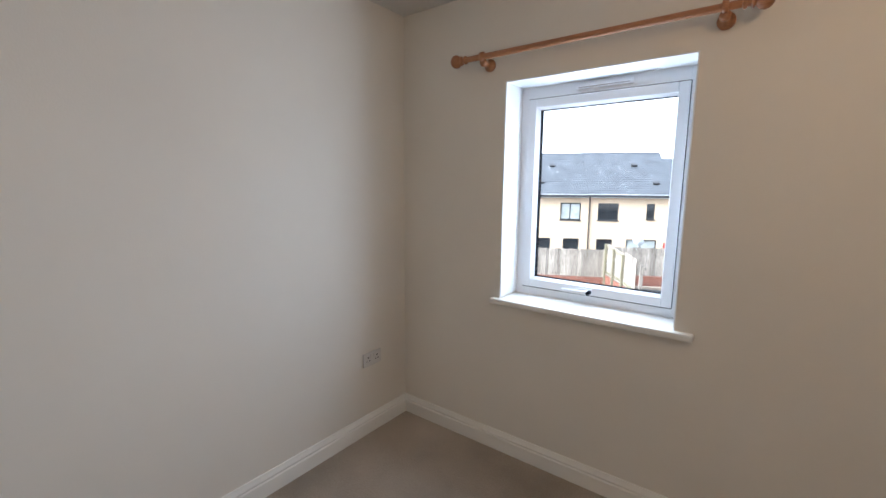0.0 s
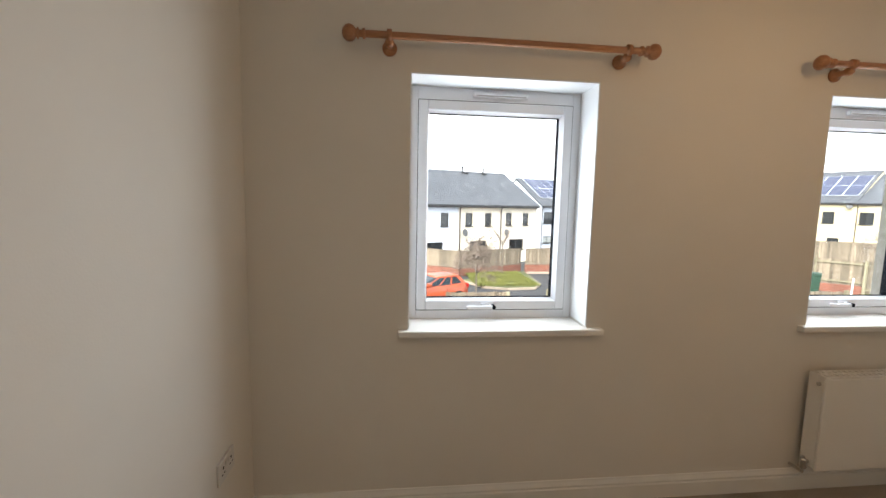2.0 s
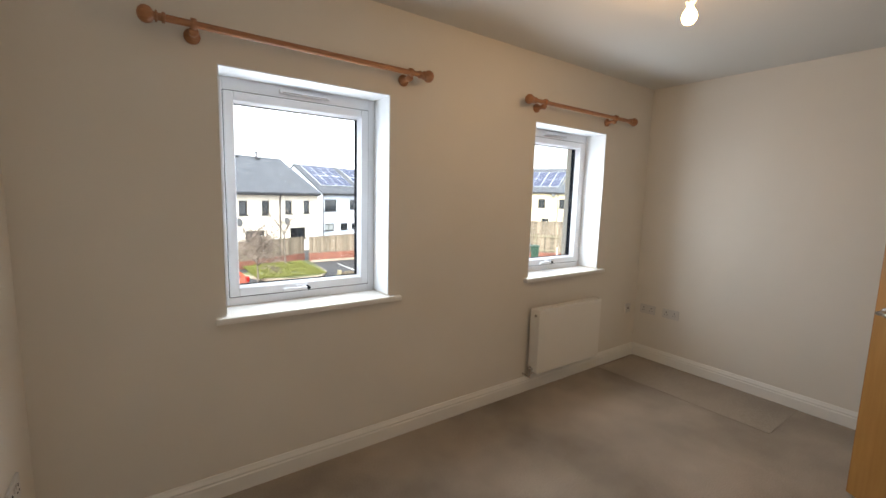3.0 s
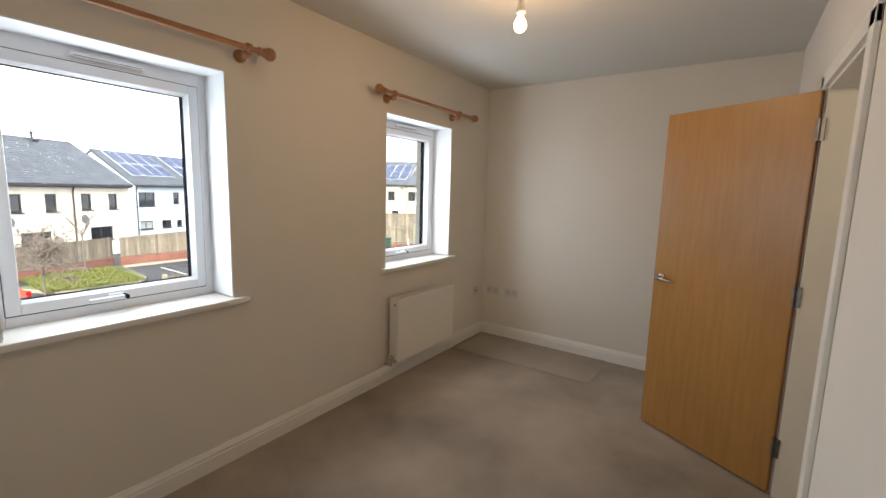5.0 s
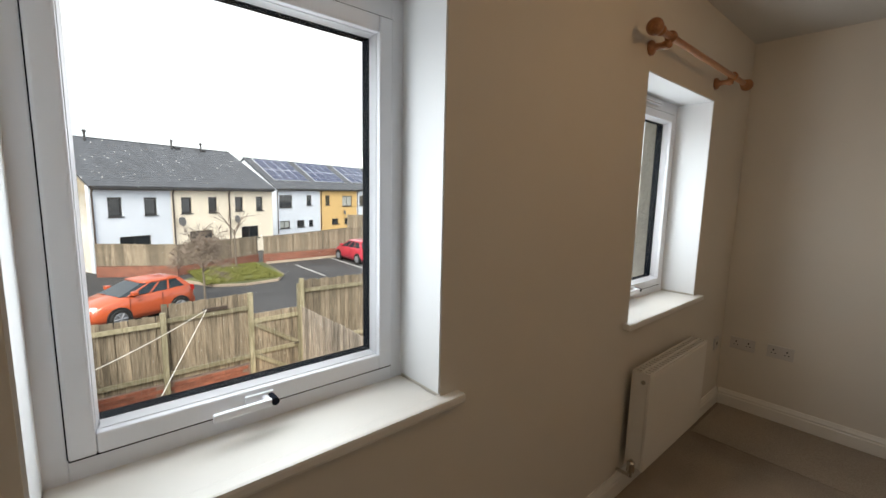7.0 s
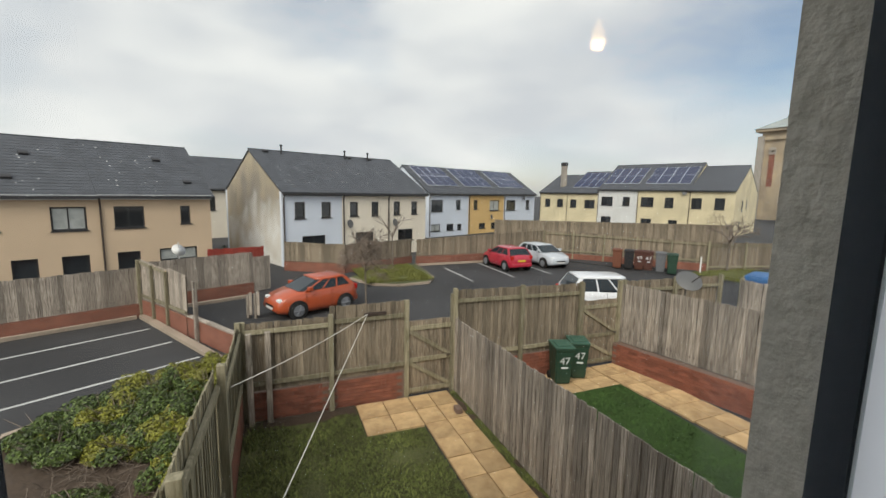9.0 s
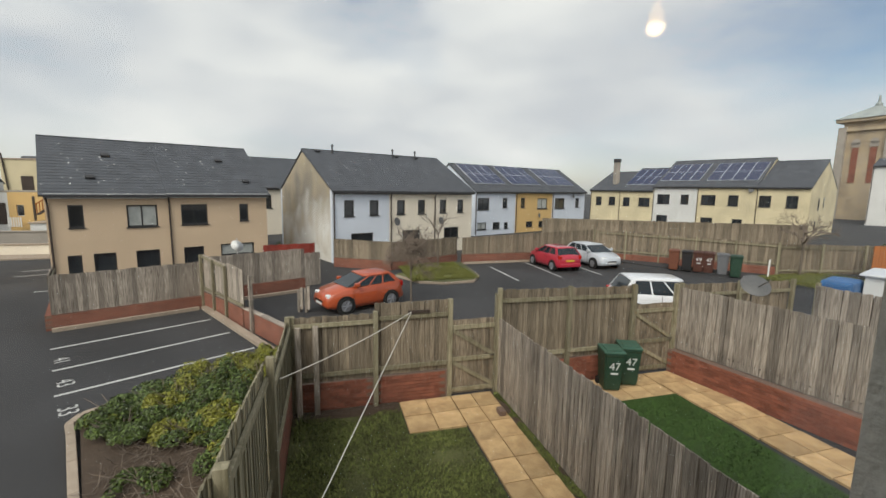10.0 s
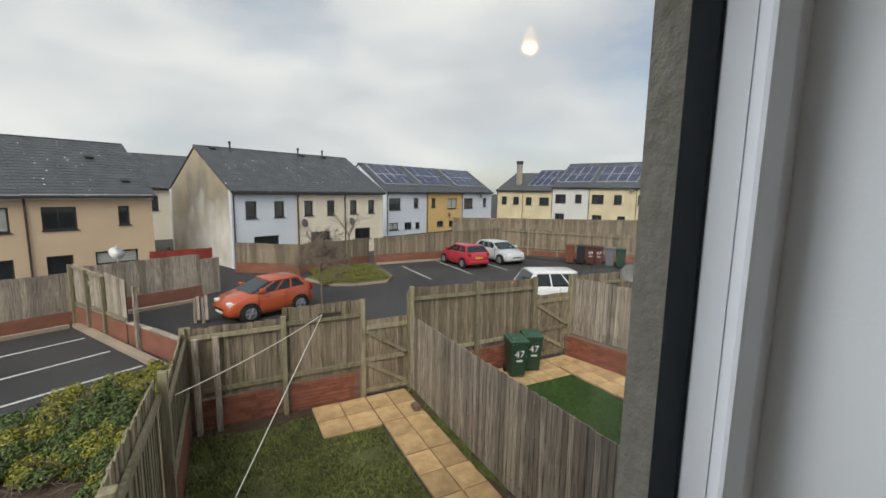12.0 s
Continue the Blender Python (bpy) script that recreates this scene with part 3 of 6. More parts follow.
def radiator():
    x0, x1, z0, z1 = 1.045, 1.82, 0.175, 0.675
    root = thing("radiator", pose(x0, 3.342, z0), "white double-panel radiator with top grille on brackets under the window", "radiator")
    w, h = x1 - x0, z1 - z0
    part("front_panel", boxes((0, w, -0.065, -0.050, 0, h - 0.012), bevel=0.006), M_RAD, root)
    part("back_panel", boxes((0, w, 0.012, 0.025, 0, h - 0.012), bevel=0.004), M_RAD, root)
    for a in (0, w - 0.004):
        part("side_panel", boxes((a, a + 0.004, -0.050, 0.012, 0.01, h - 0.008)), M_RAD, root)
    # fins are white enamel; the dark steel colour paints the shade under the grille
    part("convector", boxes((0.02, w - 0.02, -0.045, 0.008, 0.03, h - 0.11)), M_STEEL, root)
    bm = boxes((0, w, -0.062, -0.054, h - 0.012, h), (0, w, 0.014, 0.022, h - 0.012, h), (0, w, -0.025, -0.015, h - 0.008, h))
    k = 24
    for i in range(k + 1):
        x = i * (w - 0.009) / k
        box(bm, x, x + 0.009, -0.054, 0.014, h - 0.008, h - 0.001)
    part("top_grille", bm, M_RAD, root)
    bm = bmesh.new()
    tube(bm, (-0.002, -0.035, h - 0.045), (-0.010, -0.035, h - 0.045), 0.010)
    part("air_vent", bm, M_CHROME, root)
    bm = bmesh.new()
    tube(bm, (0.015, -0.02, 0.03), (-0.035, -0.02, 0.03), 0.010)
    tube(bm, (-0.028, -0.02, 0.06), (-0.028, -0.02, -0.03), 0.0085)
    tube(bm, (-0.028, -0.02, -0.025), (-0.028, 0.05, -0.025), 0.0085)
    v = part("valve", bm, M_CHROME, root, "chrome radiator valve and pipe")
    part("valve_cap", lathe(bmesh.new(), [(0.014, 0), (0.019, 0.006), (0.019, 0.05), (0.012, 0.056)], pose(-0.028, -0.02, -0.005)), M_CHROME, v)
    bm = bmesh.new()
    tube(bm, (w - 0.015, -0.02, 0.03), (w + 0.03, -0.02, 0.03), 0.010)
    tube(bm, (w + 0.025, -0.02, 0.055), (w + 0.025, -0.02, -0.02), 0.0085)
    tube(bm, (w + 0.025, -0.02, -0.015), (w + 0.025, 0.05, -0.015), 0.0085)
    tube(bm, (w + 0.025, -0.02, 0.03), (w + 0.025, -0.02, 0.09), 0.013)
    part("valve", bm, M_CHROME, root, "chrome lockshield valve and pipe")
    for x in (0.14, w - 0.14):
        part("wall_bracket", boxes((x, x + 0.03, 0.02, 0.05, 0.05, h - 0.05)), M_STEEL, root)


radiator()


def socket(x, y, z, rz, wide=0.146, slots=True, label="white plastic double socket on the wall"):
    root = thing("wall_socket", pose(x, y, z, 0, 0, rz), label, "socket", "wall sockets")
    part("plate", boxes((-wide / 2, wide / 2, -0.011, 0, -0.043, 0.043), bevel=0.004), M_PLASTIC, root)
    if slots:
        for s in (-1, 1):
            cx = s * wide / 4
            bm = boxes((cx - 0.004, cx + 0.004, -0.0125, -0.010, 0.008, 0.018), (cx - 0.014, cx - 0.007, -0.0125, -0.010, -0.012, -0.007), (cx + 0.007, cx + 0.014, -0.0125, -0.010, -0.012, -0.007))
            part("pin_holes", bm, M_DARK, root)
            part("switch", boxes((s * wide / 12 - 0.006, s * wide / 12 + 0.006, -0.015, -0.010, 0.012, 0.030), bevel=0.001), M_PLASTIC, root)
    else:
        part("outlet", boxes((-0.012, 0.012, -0.0135, -0.010, -0.010, 0.010), bevel=0.002), M_STEEL, root)


socket(XL, 3.09, 0.475, 90)
socket(XR, 3.27, 0.482, -90)
socket(XR, 3.055, 0.484, -90)
socket(2.43, YW, 0.485, 0, 0.086, False, "small white plastic aerial outlet plate")


def door():
    hx, hy = DX1 - 0.022, YB + 0.02
    ang = math.degrees(math.atan2(1.63 - hy, 1.632 - hx))
    root = thing("door_1", pose(hx, hy, 0.015, 0, 0, ang), "oak-veneered flush door standing wide open into the room", "door", kind="structure")
    w, h, t = 0.762, 1.985, 0.044
    part("leaf", boxes((0.004, w - 0.004, -t, 0, 0, h)), M_OAK, root)
    bm = boxes((0, 0.004, -t + 0.001, -0.001, 0, h), (w - 0.004, w, -t + 0.001, -0.001, 0, h))
    part("lipping", bm, M_OAKEDGE, root)
    for s, y in ((1, 0.0), (-1, -t)):
        bm = bmesh.new()
        lathe(bm, [(0.026, 0), (0.026, 0.006), (0.023, 0.009), (0.012, 0.010), (0.0105, 0.014), (0.0105, 0.048)], pose(w - 0.055, y, 0.985, -90 * s, 0, 0))
        tube(bm, (w - 0.048, y + s * 0.048, 0.985), (w - 0.165, y + s * 0.052, 0.980), 0.010, 0.008, 14)
        part("door_handle", bm, M_CHROME, root, "satin chrome lever handle on a round rose", True)
    part("latch_plate", boxes((w, w + 0.002, -0.034, -0.010, 0.90, 1.06)), M_CHROME, root)
    for z in (0.20, 0.98, 1.76):
        bm = boxes((-0.03, 0.001, -0.006, 0.002, z, z + 0.1))
        tube(bm, (-0.004, 0.006, z), (-0.004, 0.006, z + 0.1), 0.008)
        part("hinge", bm, M_STEEL, root)


door()


def pendant(x, y, z, top, mat_bulb):
    root = thing("pendant_light", pose(x, y, top), "bare lit globe bulb hanging from a white ceiling rose", "ceiling light")
    part("ceiling_rose", lathe(bmesh.new(), [(0.048, 0), (0.046, -0.012), (0.030, -0.024), (0.006, -0.028)], pose(0, 0, 0)), M_PLASTIC, root, smooth=True)
    d = z - top
    part("flex", tube(bmesh.new(), (0, 0, -0.02), (0, 0, d + 0.11), 0.0035), M_PLASTIC, root)
    part("lamp_holder", lathe(bmesh.new(), [(0.010, 0.125), (0.017, 0.12), (0.019, 0.075), (0.021, 0.072), (0.021, 0.056), (0.015, 0.052)], pose(0, 0, d)), M_PLASTIC, root, smooth=True)
    bulb = part("bulb", lathe(bmesh.new(), [(0.010, 0.055), (0.013, 0.040), (0.020, 0.028), (0.028, 0.014), (0.031, 0.0), (0.028, -0.014), (0.019, -0.026), (0.005, -0.031)], pose(0, 0, d)), mat_bulb, root, smooth=True)
    bulb.visible_shadow = False
    return root


pendant(*BULB, HC, M_BULB)
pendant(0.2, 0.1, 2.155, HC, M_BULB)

# ---- the ground outside ----
structure("ground", boxes((-400, 400, 3.775, 700, G - 0.3, G)), M_ASPHALT, "dark asphalt ground of the car park and road")
rng = random.Random(4)


def flat(name, pts, z0, z1, material, label, kind="structure"):
    bm = bmesh.new()
    a, b = [bm.verts.new((x, y, z0)) for x, y in pts], [bm.verts.new((x, y, z1)) for x, y in pts]
    bm.faces.new(b)
    for i in range(len(pts)):
        j = (i + 1) % len(pts)
        bm.faces.new((a[i], a[j], b[j], b[i]))
    bmesh.ops.recalc_face_normals(bm, faces=bm.faces[:])
    return tagged(link(name, bm, material), label, name.split("_")[0], kind=kind)


lawn_pts = [(-1.45, 3.8), (1.68, 3.8), (1.68, 10.38), (0.60, 10.42), (0.60, 11.6), (-1.45, 11.6)]
flat("ground_lawn", lawn_pts, G, G + 0.03, M_LAWN, "patchy winter lawn with bare soil along the fence")
flat("ground_soil_edge", [(-1.45, 11.15), (-0.6, 11.25), (0.58, 11.2), (0.58, 11.62), (-1.45, 11.62)], G, G + 0.036, M_SOIL_GAP, "bare damp soil along the brick wall")
flat("ground_soil_strip", [(2.62, 3.8), (2.80, 3.8), (2.80, 11.6), (2.62, 11.6)], G, G + 0.035, M_SOIL_GAP, "dark soil strip along the fence")
flat("ground_artificial_lawn", [(2.9, 3.8), (6.55, 3.8), (6.55, 10.5), (2.9, 10.5)], G, G + 0.05, M_LAWN2, "smooth dark green lawn in the next garden")
flat("ground_bed", [(-5.2, 12.2), (-2.0, 14.4), (-1.62, 14.2), (-1.62, 3.8), (-1.3, 3.8), (-2.2, 5.9), (-4.15, 10.0)], G, G + 0.10, M_SOIL_GAP, "bare dark soil planting bed with twigs")
flat("ground_island", [(2.6, 24.2), (3.4, 22.5), (4.5, 22.0), (6.0, 22.2), (6.6, 23.2), (6.9, 27.0), (5.6, 27.0)], G, G + 0.14, M_LAWN, "grassed island in the car park")
flat("ground_verge", [(20.6, 20.2), (23.4, 20.2), (27.5, 17.0), (24.0, 15.6)], G, G + 0.12, M_LAWN, "rough grass verge by the far fence")
flat("pavement_far", [(16.2, 27.2), (17.8, 27.4), (21.2, 20.6), (20.2, 20.0)], G, G + 0.1, M_ASPHALT, "asphalt footway along the fence")


def kerb(name, pts, w=0.13, h=0.12, label="pale concrete kerb stones"):
    root = thing(name, pose(0, 0, G), label, "kerb", kind="structure")
    for (x0, y0), (x1, y1) in zip(pts, pts[1:]):
        d = math.hypot(x1 - x0, y1 - y0)
        k = max(1, round(d / 0.9))
        for i in range(k):
            a = math.atan2(y1 - y0, x1 - x0)
            ob = part("kerb_stone", boxes((0.004, d / k - 0.004, -w / 2, w / 2, 0, h), bevel=0.012), M_KERB, root)
            ob.matrix_basis = pose(x0 + (x1 - x0) * i / k, y0 + (y1 - y0) * i / k, 0, 0, 0, math.degrees(a))


kerb("kerb_bed", [(-4.9, 12.75), (-5.28, 12.45), (-5.32, 12.1), (-5.1, 11.7), (-4.25, 10.0), (-2.2, 5.9), (-1.3, 4.1)])
kerb("kerb_island", [(2.6, 24.2), (3.4, 22.5), (4.5, 22.0), (6.0, 22.2), (6.6, 23.2), (6.9, 27.0)])
kerb("kerb_bays", [(7.1, 27.0), (16.2, 27.2)])
kerb("kerb_wall", [(-5.05, 19.95), (-2.2, 15.0)], 0.22)
kerb("kerb_fence", [(-8.7, 18.2), (-5.2, 19.88)], 0.13)
kerb("kerb_lane", [(-4.6, 20.68), (-1.9, 21.88)], 0.16)


def road_line(p, q, w=0.09):
    a = math.degrees(math.atan2(q[1] - p[1], q[0] - p[0]))
    ob = tagged(link("road_marking", boxes((0, math.dist(p, q), -w / 2, w / 2, 0, 0.004)), M_PAINT), "worn white painted parking bay line", "road marking", "bay lines", "structure")
    ob.matrix_world = pose(*p, G, 0, 0, a)


for p, q in (((-7.95, 16.64), (-4.54, 18.57)), ((-7.08, 15.04), (-3.66, 17.05)), ((-6.31, 13.59), (-2.75, 15.56)), ((8.34, 25.9), (8.32, 22.05)), ((11.05, 26.9), (10.9, 22.4)),
             ((13.55, 26.9), (13.4, 22.6)), ((-13.5, 21.5), (-12.6, 21.9)), ((-12.3, 24.0), (-11.2, 24.4)), ((-15.5, 29.0), (-14.0, 29.6)), ((-15.0, 27.6), (-13.2, 28.3))):
    road_line(p, q)


def text_ob(name, body, size, m, material, parent=None, label="", category=""):
    cu = bpy.data.curves.new(name, "FONT")
    cu.body, cu.size, cu.align_x, cu.align_y, cu.extrude = body, size, "CENTER", "CENTER", 0.0015
    cu.materials.append(material)
    ob = new(name, cu)
    ob.matrix_basis = m
    if parent:
        ob.parent = parent
    else:
        tagged(ob, label, category, kind="structure")
    return ob


for body, x, y in (("33", -5.72, 12.85), ("43", -6.45, 14.25), ("41", -7.25, 15.72)):
    text_ob("bay_number", body, 0.45, pose(x, y, G + 0.006, 0, 0, -60), M_PAINT, None, "worn white painted bay number on asphalt", "road marking")

# ---- fences and walls ----
def board_mesh(w, h, t, material):
    bm = bmesh.new()
    vs = [(0, 0, 0), (w * 1.03, t * 0.35, 0), (w * 1.03, t * 0.55, 0), (0, t, 0)]
    a, b = [bm.verts.new((x, y, 0)) for x, y, _ in vs], [bm.verts.new((x, y, h)) for x, y, _ in vs]
    bm.faces.new(a[::-1]), bm.faces.new(b)
    for i in range(4):
        j = (i + 1) % 4
        bm.faces.new((a[i], a[j], b[j], b[i]))
    bmesh.ops.recalc_face_normals(bm, faces=bm.faces[:])
    me = bpy.data.meshes.new("board")
    bm.to_mesh(me)
    bm.free()
    me.materials.append(material)
    return me


def brick_mesh():
    bm = boxes((0.004, 0.221, 0, 0.02, 0.004, 0.071))
    me = bpy.data.meshes.new("brick")
    bm.to_mesh(me)
    bm.free()
    me.materials.append(M_BRICK)
    return me


BRICK_ME = brick_mesh()
LATER = []           # bricks are laid at the end of the file


def fence(p, q, top0, top1, brick=0.0, bw=0.1, rails=1, posts=2.4, material=M_BOARD, label="weathered vertical-board timber fence", single=False, rail_z=(0.12, 0.88), base=G, post_up=0.06, seed=0, frame=M_GREEN, seen=1):
    """Boards from p to q; rails and posts stand on the side rails (1: to the right of p-q, -1: left). Low brick wall of that height underneath."""
    d = math.dist(p, q)
    a = math.degrees(math.atan2(q[1] - p[1], q[0] - p[0]))
    r = random.Random(seed + int(d * 100))
    root = thing("fence", pose(*p, base, 0, 0, a), label, "fence", "timber fences")
    z0 = brick + (0.02 if brick else 0.06)
    k = max(1, round(d / bw))
    wd = d / k
    h0, h1 = top0 - base, top1 - base
    me = board_mesh(wd * 0.95, 1.0, 0.026, material)
    # added dark sheet behind the boards; its colour stands for shade in the gaps
    part("board_backing", boxes((0.01, d - 0.01, *((0.024, 0.030) if seen > 0 else (-0.020, -0.0135)), z0 + 0.02, min(h0, h1) - 0.06)), M_SOIL_GAP, root)
    for i in range(k):
        h = h0 + (h1 - h0) * (i + 0.5) / k - z0 + r.uniform(-0.014, 0.014)
        ob = new("board", me)
        ob.parent = root
        ob.matrix_basis = Matrix.Translation((i * wd, r.uniform(-0.012, 0.0), z0)) @ pose(0, 0, 0, 0, r.uniform(-0.5, 0.5), r.uniform(-1.5, 1.5)) @ Matrix.Diagonal((1, 1, h, 1))
        y0, y1 = (-0.055, -0.014) if rails > 0 else (0.026, 0.07)
    sl = (h1 - h0)
    for f in rail_z:
        za, zb = z0 + (h0 - z0) * f, z0 + (h1 - z0) * f
        bm = boxes((0, d, y0, y1, -0.04, 0.04))
        for v in bm.verts:
            v.co.z += za + (zb - za) * v.co.x / d
        part("rail", bm, frame, root)
    if posts:
        n = max(1, round(d / posts))
        for i in range(n + 1):
            x = i * d / n
            h = h0 + sl * i / n + post_up
            yc = -0.075 if rails > 0 else 0.095
            part("post", boxes((x - 0.045, x + 0.045, yc - 0.045, yc + 0.045, 0, h), bevel=0.006), frame, root)
    if brick:
        if single:
            wall = part("brick_wall", boxes((0, d, -0.018, 0.20, 0, brick - 0.004)), M_MORTAR, root)
            LATER.append((wall, d, brick))
        else:
            wall = part("brick_wall", boxes((0, d, -0.04, 0.18, 0, brick)), M_BRICKFAR, root, "low red brick wall")
    return root


YF = 11.65
fence((-1.5, YF), (0.14, YF), -0.91, -0.90, 0.60, 0.1, single=True, posts=1.64, label="weathered board fence on a low red brick wall")
fence((0.14, YF), (1.66, YF), -0.71, -0.70, 0.62, 0.1, single=True, posts=0, label="taller weathered board fence on a red brick wall", rail_z=(0.1, 0.80))
fence((2.78, YF), (6.18, YF), -0.56, -0.63, 0.60, 0.1, single=True, posts=1.7, label="weathered board fence on a low red brick wall", rail_z=(0.1, 0.86))
fence((-1.5, 8.6), (-1.5, YF), -0.88, -0.93, 0.62, 0.11, rails=1, posts=3.0, material=M_GREEN, label="greenish mossy board fence on brick")
fence((-1.5, 3.85), (-1.5, 8.55), -0.02, -0.48, 0.62, 0.13, rails=1, posts=2.3, material=M_GREEN, label="greenish mossy tall board fence along the garden")
fence((2.78, 3.85), (2.78, YF - 0.05), -0.98, -1.15, 0.0, 0.098, rails=1, seen=-1, posts=2.5, material=M_BOARDG, label="silvered overlapping board fence between gardens", post_up=-0.1, seed=5)
fence((9.2, 3.85), (7.48, YF - 0.05), -0.66, -0.70, 0.60, 0.105, rails=1, seen=-1, posts=2.5, material=M_BOARDG, label="silvered board fence on a red brick wall", single=True, post_up=-0.1, seed=6)
fence((7.55, YF), (11.2, YF), -0.66, -0.72, 0.0, 0.11, posts=1.8, label="weathered board fence of a further garden", seed=7)
fence((13.0, 3.85), (12.2, YF), -0.85, -0.9, 0.0, 0.12, rails=1, seen=-1, posts=2.4, material=M_BOARDG, label="silvered board fence of a further garden", seed=8)
fence((-8.75, 18.34), (-5.12, 20.08), -1.16, -1.14, 0.47, 0.125, rails=-1, posts=0, material=M_BOARDG, label="grey board fence on a low brick wall by the bays", seed=9)
fence((-8.75, 18.4), (-9.6, 20.3), -1.16, -1.16, 0.47, 0.125, posts=0, material=M_BOARDG, label="grey board fence return on brick", seed=10)
fence((-5.05, 20.1), (-3.95, 18.50), -0.86, -1.02, 0.60, 0.125, rails=1, posts=0.95, material=M_BOARDG, label="grey board fence with posts on brick wall", seed=11, post_up=-0.02, rail_z=(0.1, 0.93))
fence((-3.95, 18.50), (-3.30, 17.45), -0.93, -1.0, 0.60, 0.125, rails=1, posts=0, material=M_BOARDG, label="broken grey board fence panel on brick wall", seed=21, rail_z=(0.08,))
fence((-5.1, 21.0), (-1.72, 22.60), -1.12, -1.08, 0.46, 0.125, rails=-1, posts=0, material=M_BOARDG, label="grey board fence behind a red brick wall", seed=12)
fence((-1.72, 22.62), (-1.05, 23.06), -1.30, -1.32, 0.0, 0.125, rails=-1, posts=0, material=M_BOARDG, label="short lower grey board fence end", seed=22)
fence((-0.38, 27.6), (2.6, 25.9), -1.26, -1.30, 0.50, 0.13, rails=-1, posts=0, label="weathered board fence on brick below the houses", seed=13)
fence((2.6, 26.0), (7.0, 28.1), -1.34, -1.34, 0.45, 0.13, rails=-1, posts=0, label="weathered board fence behind the planted island", seed=14)
fence((7.1, 27.4), (16.4, 27.6), -1.30, -0.92, 0.52, 0.13, rails=-1, posts=0, label="weathered board fence on brick behind the bays", seed=15)
fence((16.4, 27.6), (23.1, 20.6), -0.92, -1.10, 0.45, 0.15, rails=1, posts=2.0, label="weathered board fence behind the bins", seed=16)
fence((23.1, 20.6), (30.5, 19.0), -1.10, -1.25, 0.0, 0.15, rails=1, posts=2.4, label="weathered board fence beside the verge", seed=17)
fence((16.0, 34.0), (34.0, 26.5), -0.60, -0.70, 0.4, 0.16, rails=-1, posts=0, label="weathered board fence before the far terrace", seed=18)
fence((26.5, 18.3), (30.0, 17.0), -1.0, -1.0, 0.0, 0.15, rails=-1, posts=0, material=M_ORANGE, label="orange-stained board fence by the verge", seed=19, frame=M_ORANGE)
fence((-3.6, 24.3), (-1.35, 25.3), -1.14, -1.20, 0.0, 0.14, rails=-1, posts=0, material=M_REDFENCE, label="red-stained board fence beside the lane", seed=20, frame=M_REDFENCE)

root = thing("brick_wall", pose(-3.28, 17.42, G, 0, 0, math.degrees(math.atan2(-2.55, 1.62))), "low red brick wall with a broken timber capping", "wall")
part("wall_body", boxes((0, 2.9, -0.02, 0.20, 0, 0.60)), M_BRICKFAR, root)
for x0, x1, y0, tilt in ((0.0, 1.1, -0.05, 2.5), (1.08, 2.0, 0.02, -1.5), (1.98, 2.9, -0.01, 1.0)):
    cap = part("coping_board", boxes((0, x1 - x0, 0, 0.16, 0, 0.03), bevel=0.004), M_BOARDG, root)
    cap.matrix_basis = pose(x0, y0, 0.605, 0, 0, tilt)
root = thing("fence_post", pose(-2.98, 16.80, G, 0, 0, -57), "bare square timber post with a short cross rail", "post", "bare posts")
part("post", boxes((-0.05, 0.05, -0.05, 0.05, 0, 1.78), bevel=0.006), M_BOARDG, root)
part("rail", boxes((-0.16, 0.14, 0.05, 0.09, 1.60, 1.70), bevel=0.004), M_BOARDG, root)
for x, y, h in ((-1.74, 18.86, 0.82), (-1.50, 18.74, 0.88)):
    root = thing("fence_post", pose(x, y, G, 0, 0, -30), "short broken timber post beside the parked car", "post", "bare posts")
    part("post", boxes((-0.05, 0.05, -0.05, 0.05, 0, h), bevel=0.006), M_BOARDG, root)
    part("board", boxes((0.06, 0.16, -0.04, -0.015, 0.12, h + 0.08)), M_BOARDG, root)
root = thing("water_pipe", pose(-4.52, 19.32, G), "white plastic standpipe with a tap on the fence", "pipe")
part("pipe", tube(bmesh.new(), (0, 0, 0), (0.0, 0, 1.45), 0.03, seg=10), M_WDISH, root)
part("tap", lathe(bmesh.new(), [(0.03, 0), (0.06, 0.02), (0.06, 0.10), (0.03, 0.13)], pose(0, -0.02, 1.42), 12), M_WDISH, root)
part("foot", boxes((-0.07, 0.07, -0.06, 0.06, 0, 0.14), bevel=0.02), M_WDISH, root)


def gate(x0, x1, top, label):
    root = thing("garden_gate", pose(x0, YF - 0.02, G), label, "gate", "garden gates")
    w, h = x1 - x0, top - G
    k = round((w - 0.0) / 0.1)
    for i in range(k):
        part("board", boxes((i * w / k + 0.003, (i + 1) * w / k - 0.003, 0, 0.02, 0.06, h + rng.uniform(-0.008, 0.008))), M_BOARD, root)
    for z in (0.16, 0.84, h - 0.16):
        part("rail", boxes((0, w, -0.035, -0.002, z - 0.045, z + 0.045), bevel=0.004), M_GREEN, root)
    for z0, z1 in ((h - 0.2, 0.88), (0.80, 0.20)):
        bm = bmesh.new()
        n = Vector((w, 0, z1 - z0)).normalized()
        up = Vector((-n.z, 0, n.x)) * 0.04
        poly = [Vector((0, 0, z0)) - up, Vector((w, 0, z1)) - up, Vector((w, 0, z1)) + up, Vector((0, 0, z0)) + up]
        prism(bm, [(v.x, v.z) for v in poly], -0.040, -0.004)
        part("brace", bm, M_GREEN, root)
    part("latch", boxes((w - 0.1, w + 0.02, -0.055, -0.035, 0.86, 0.90)), M_STEEL, root)


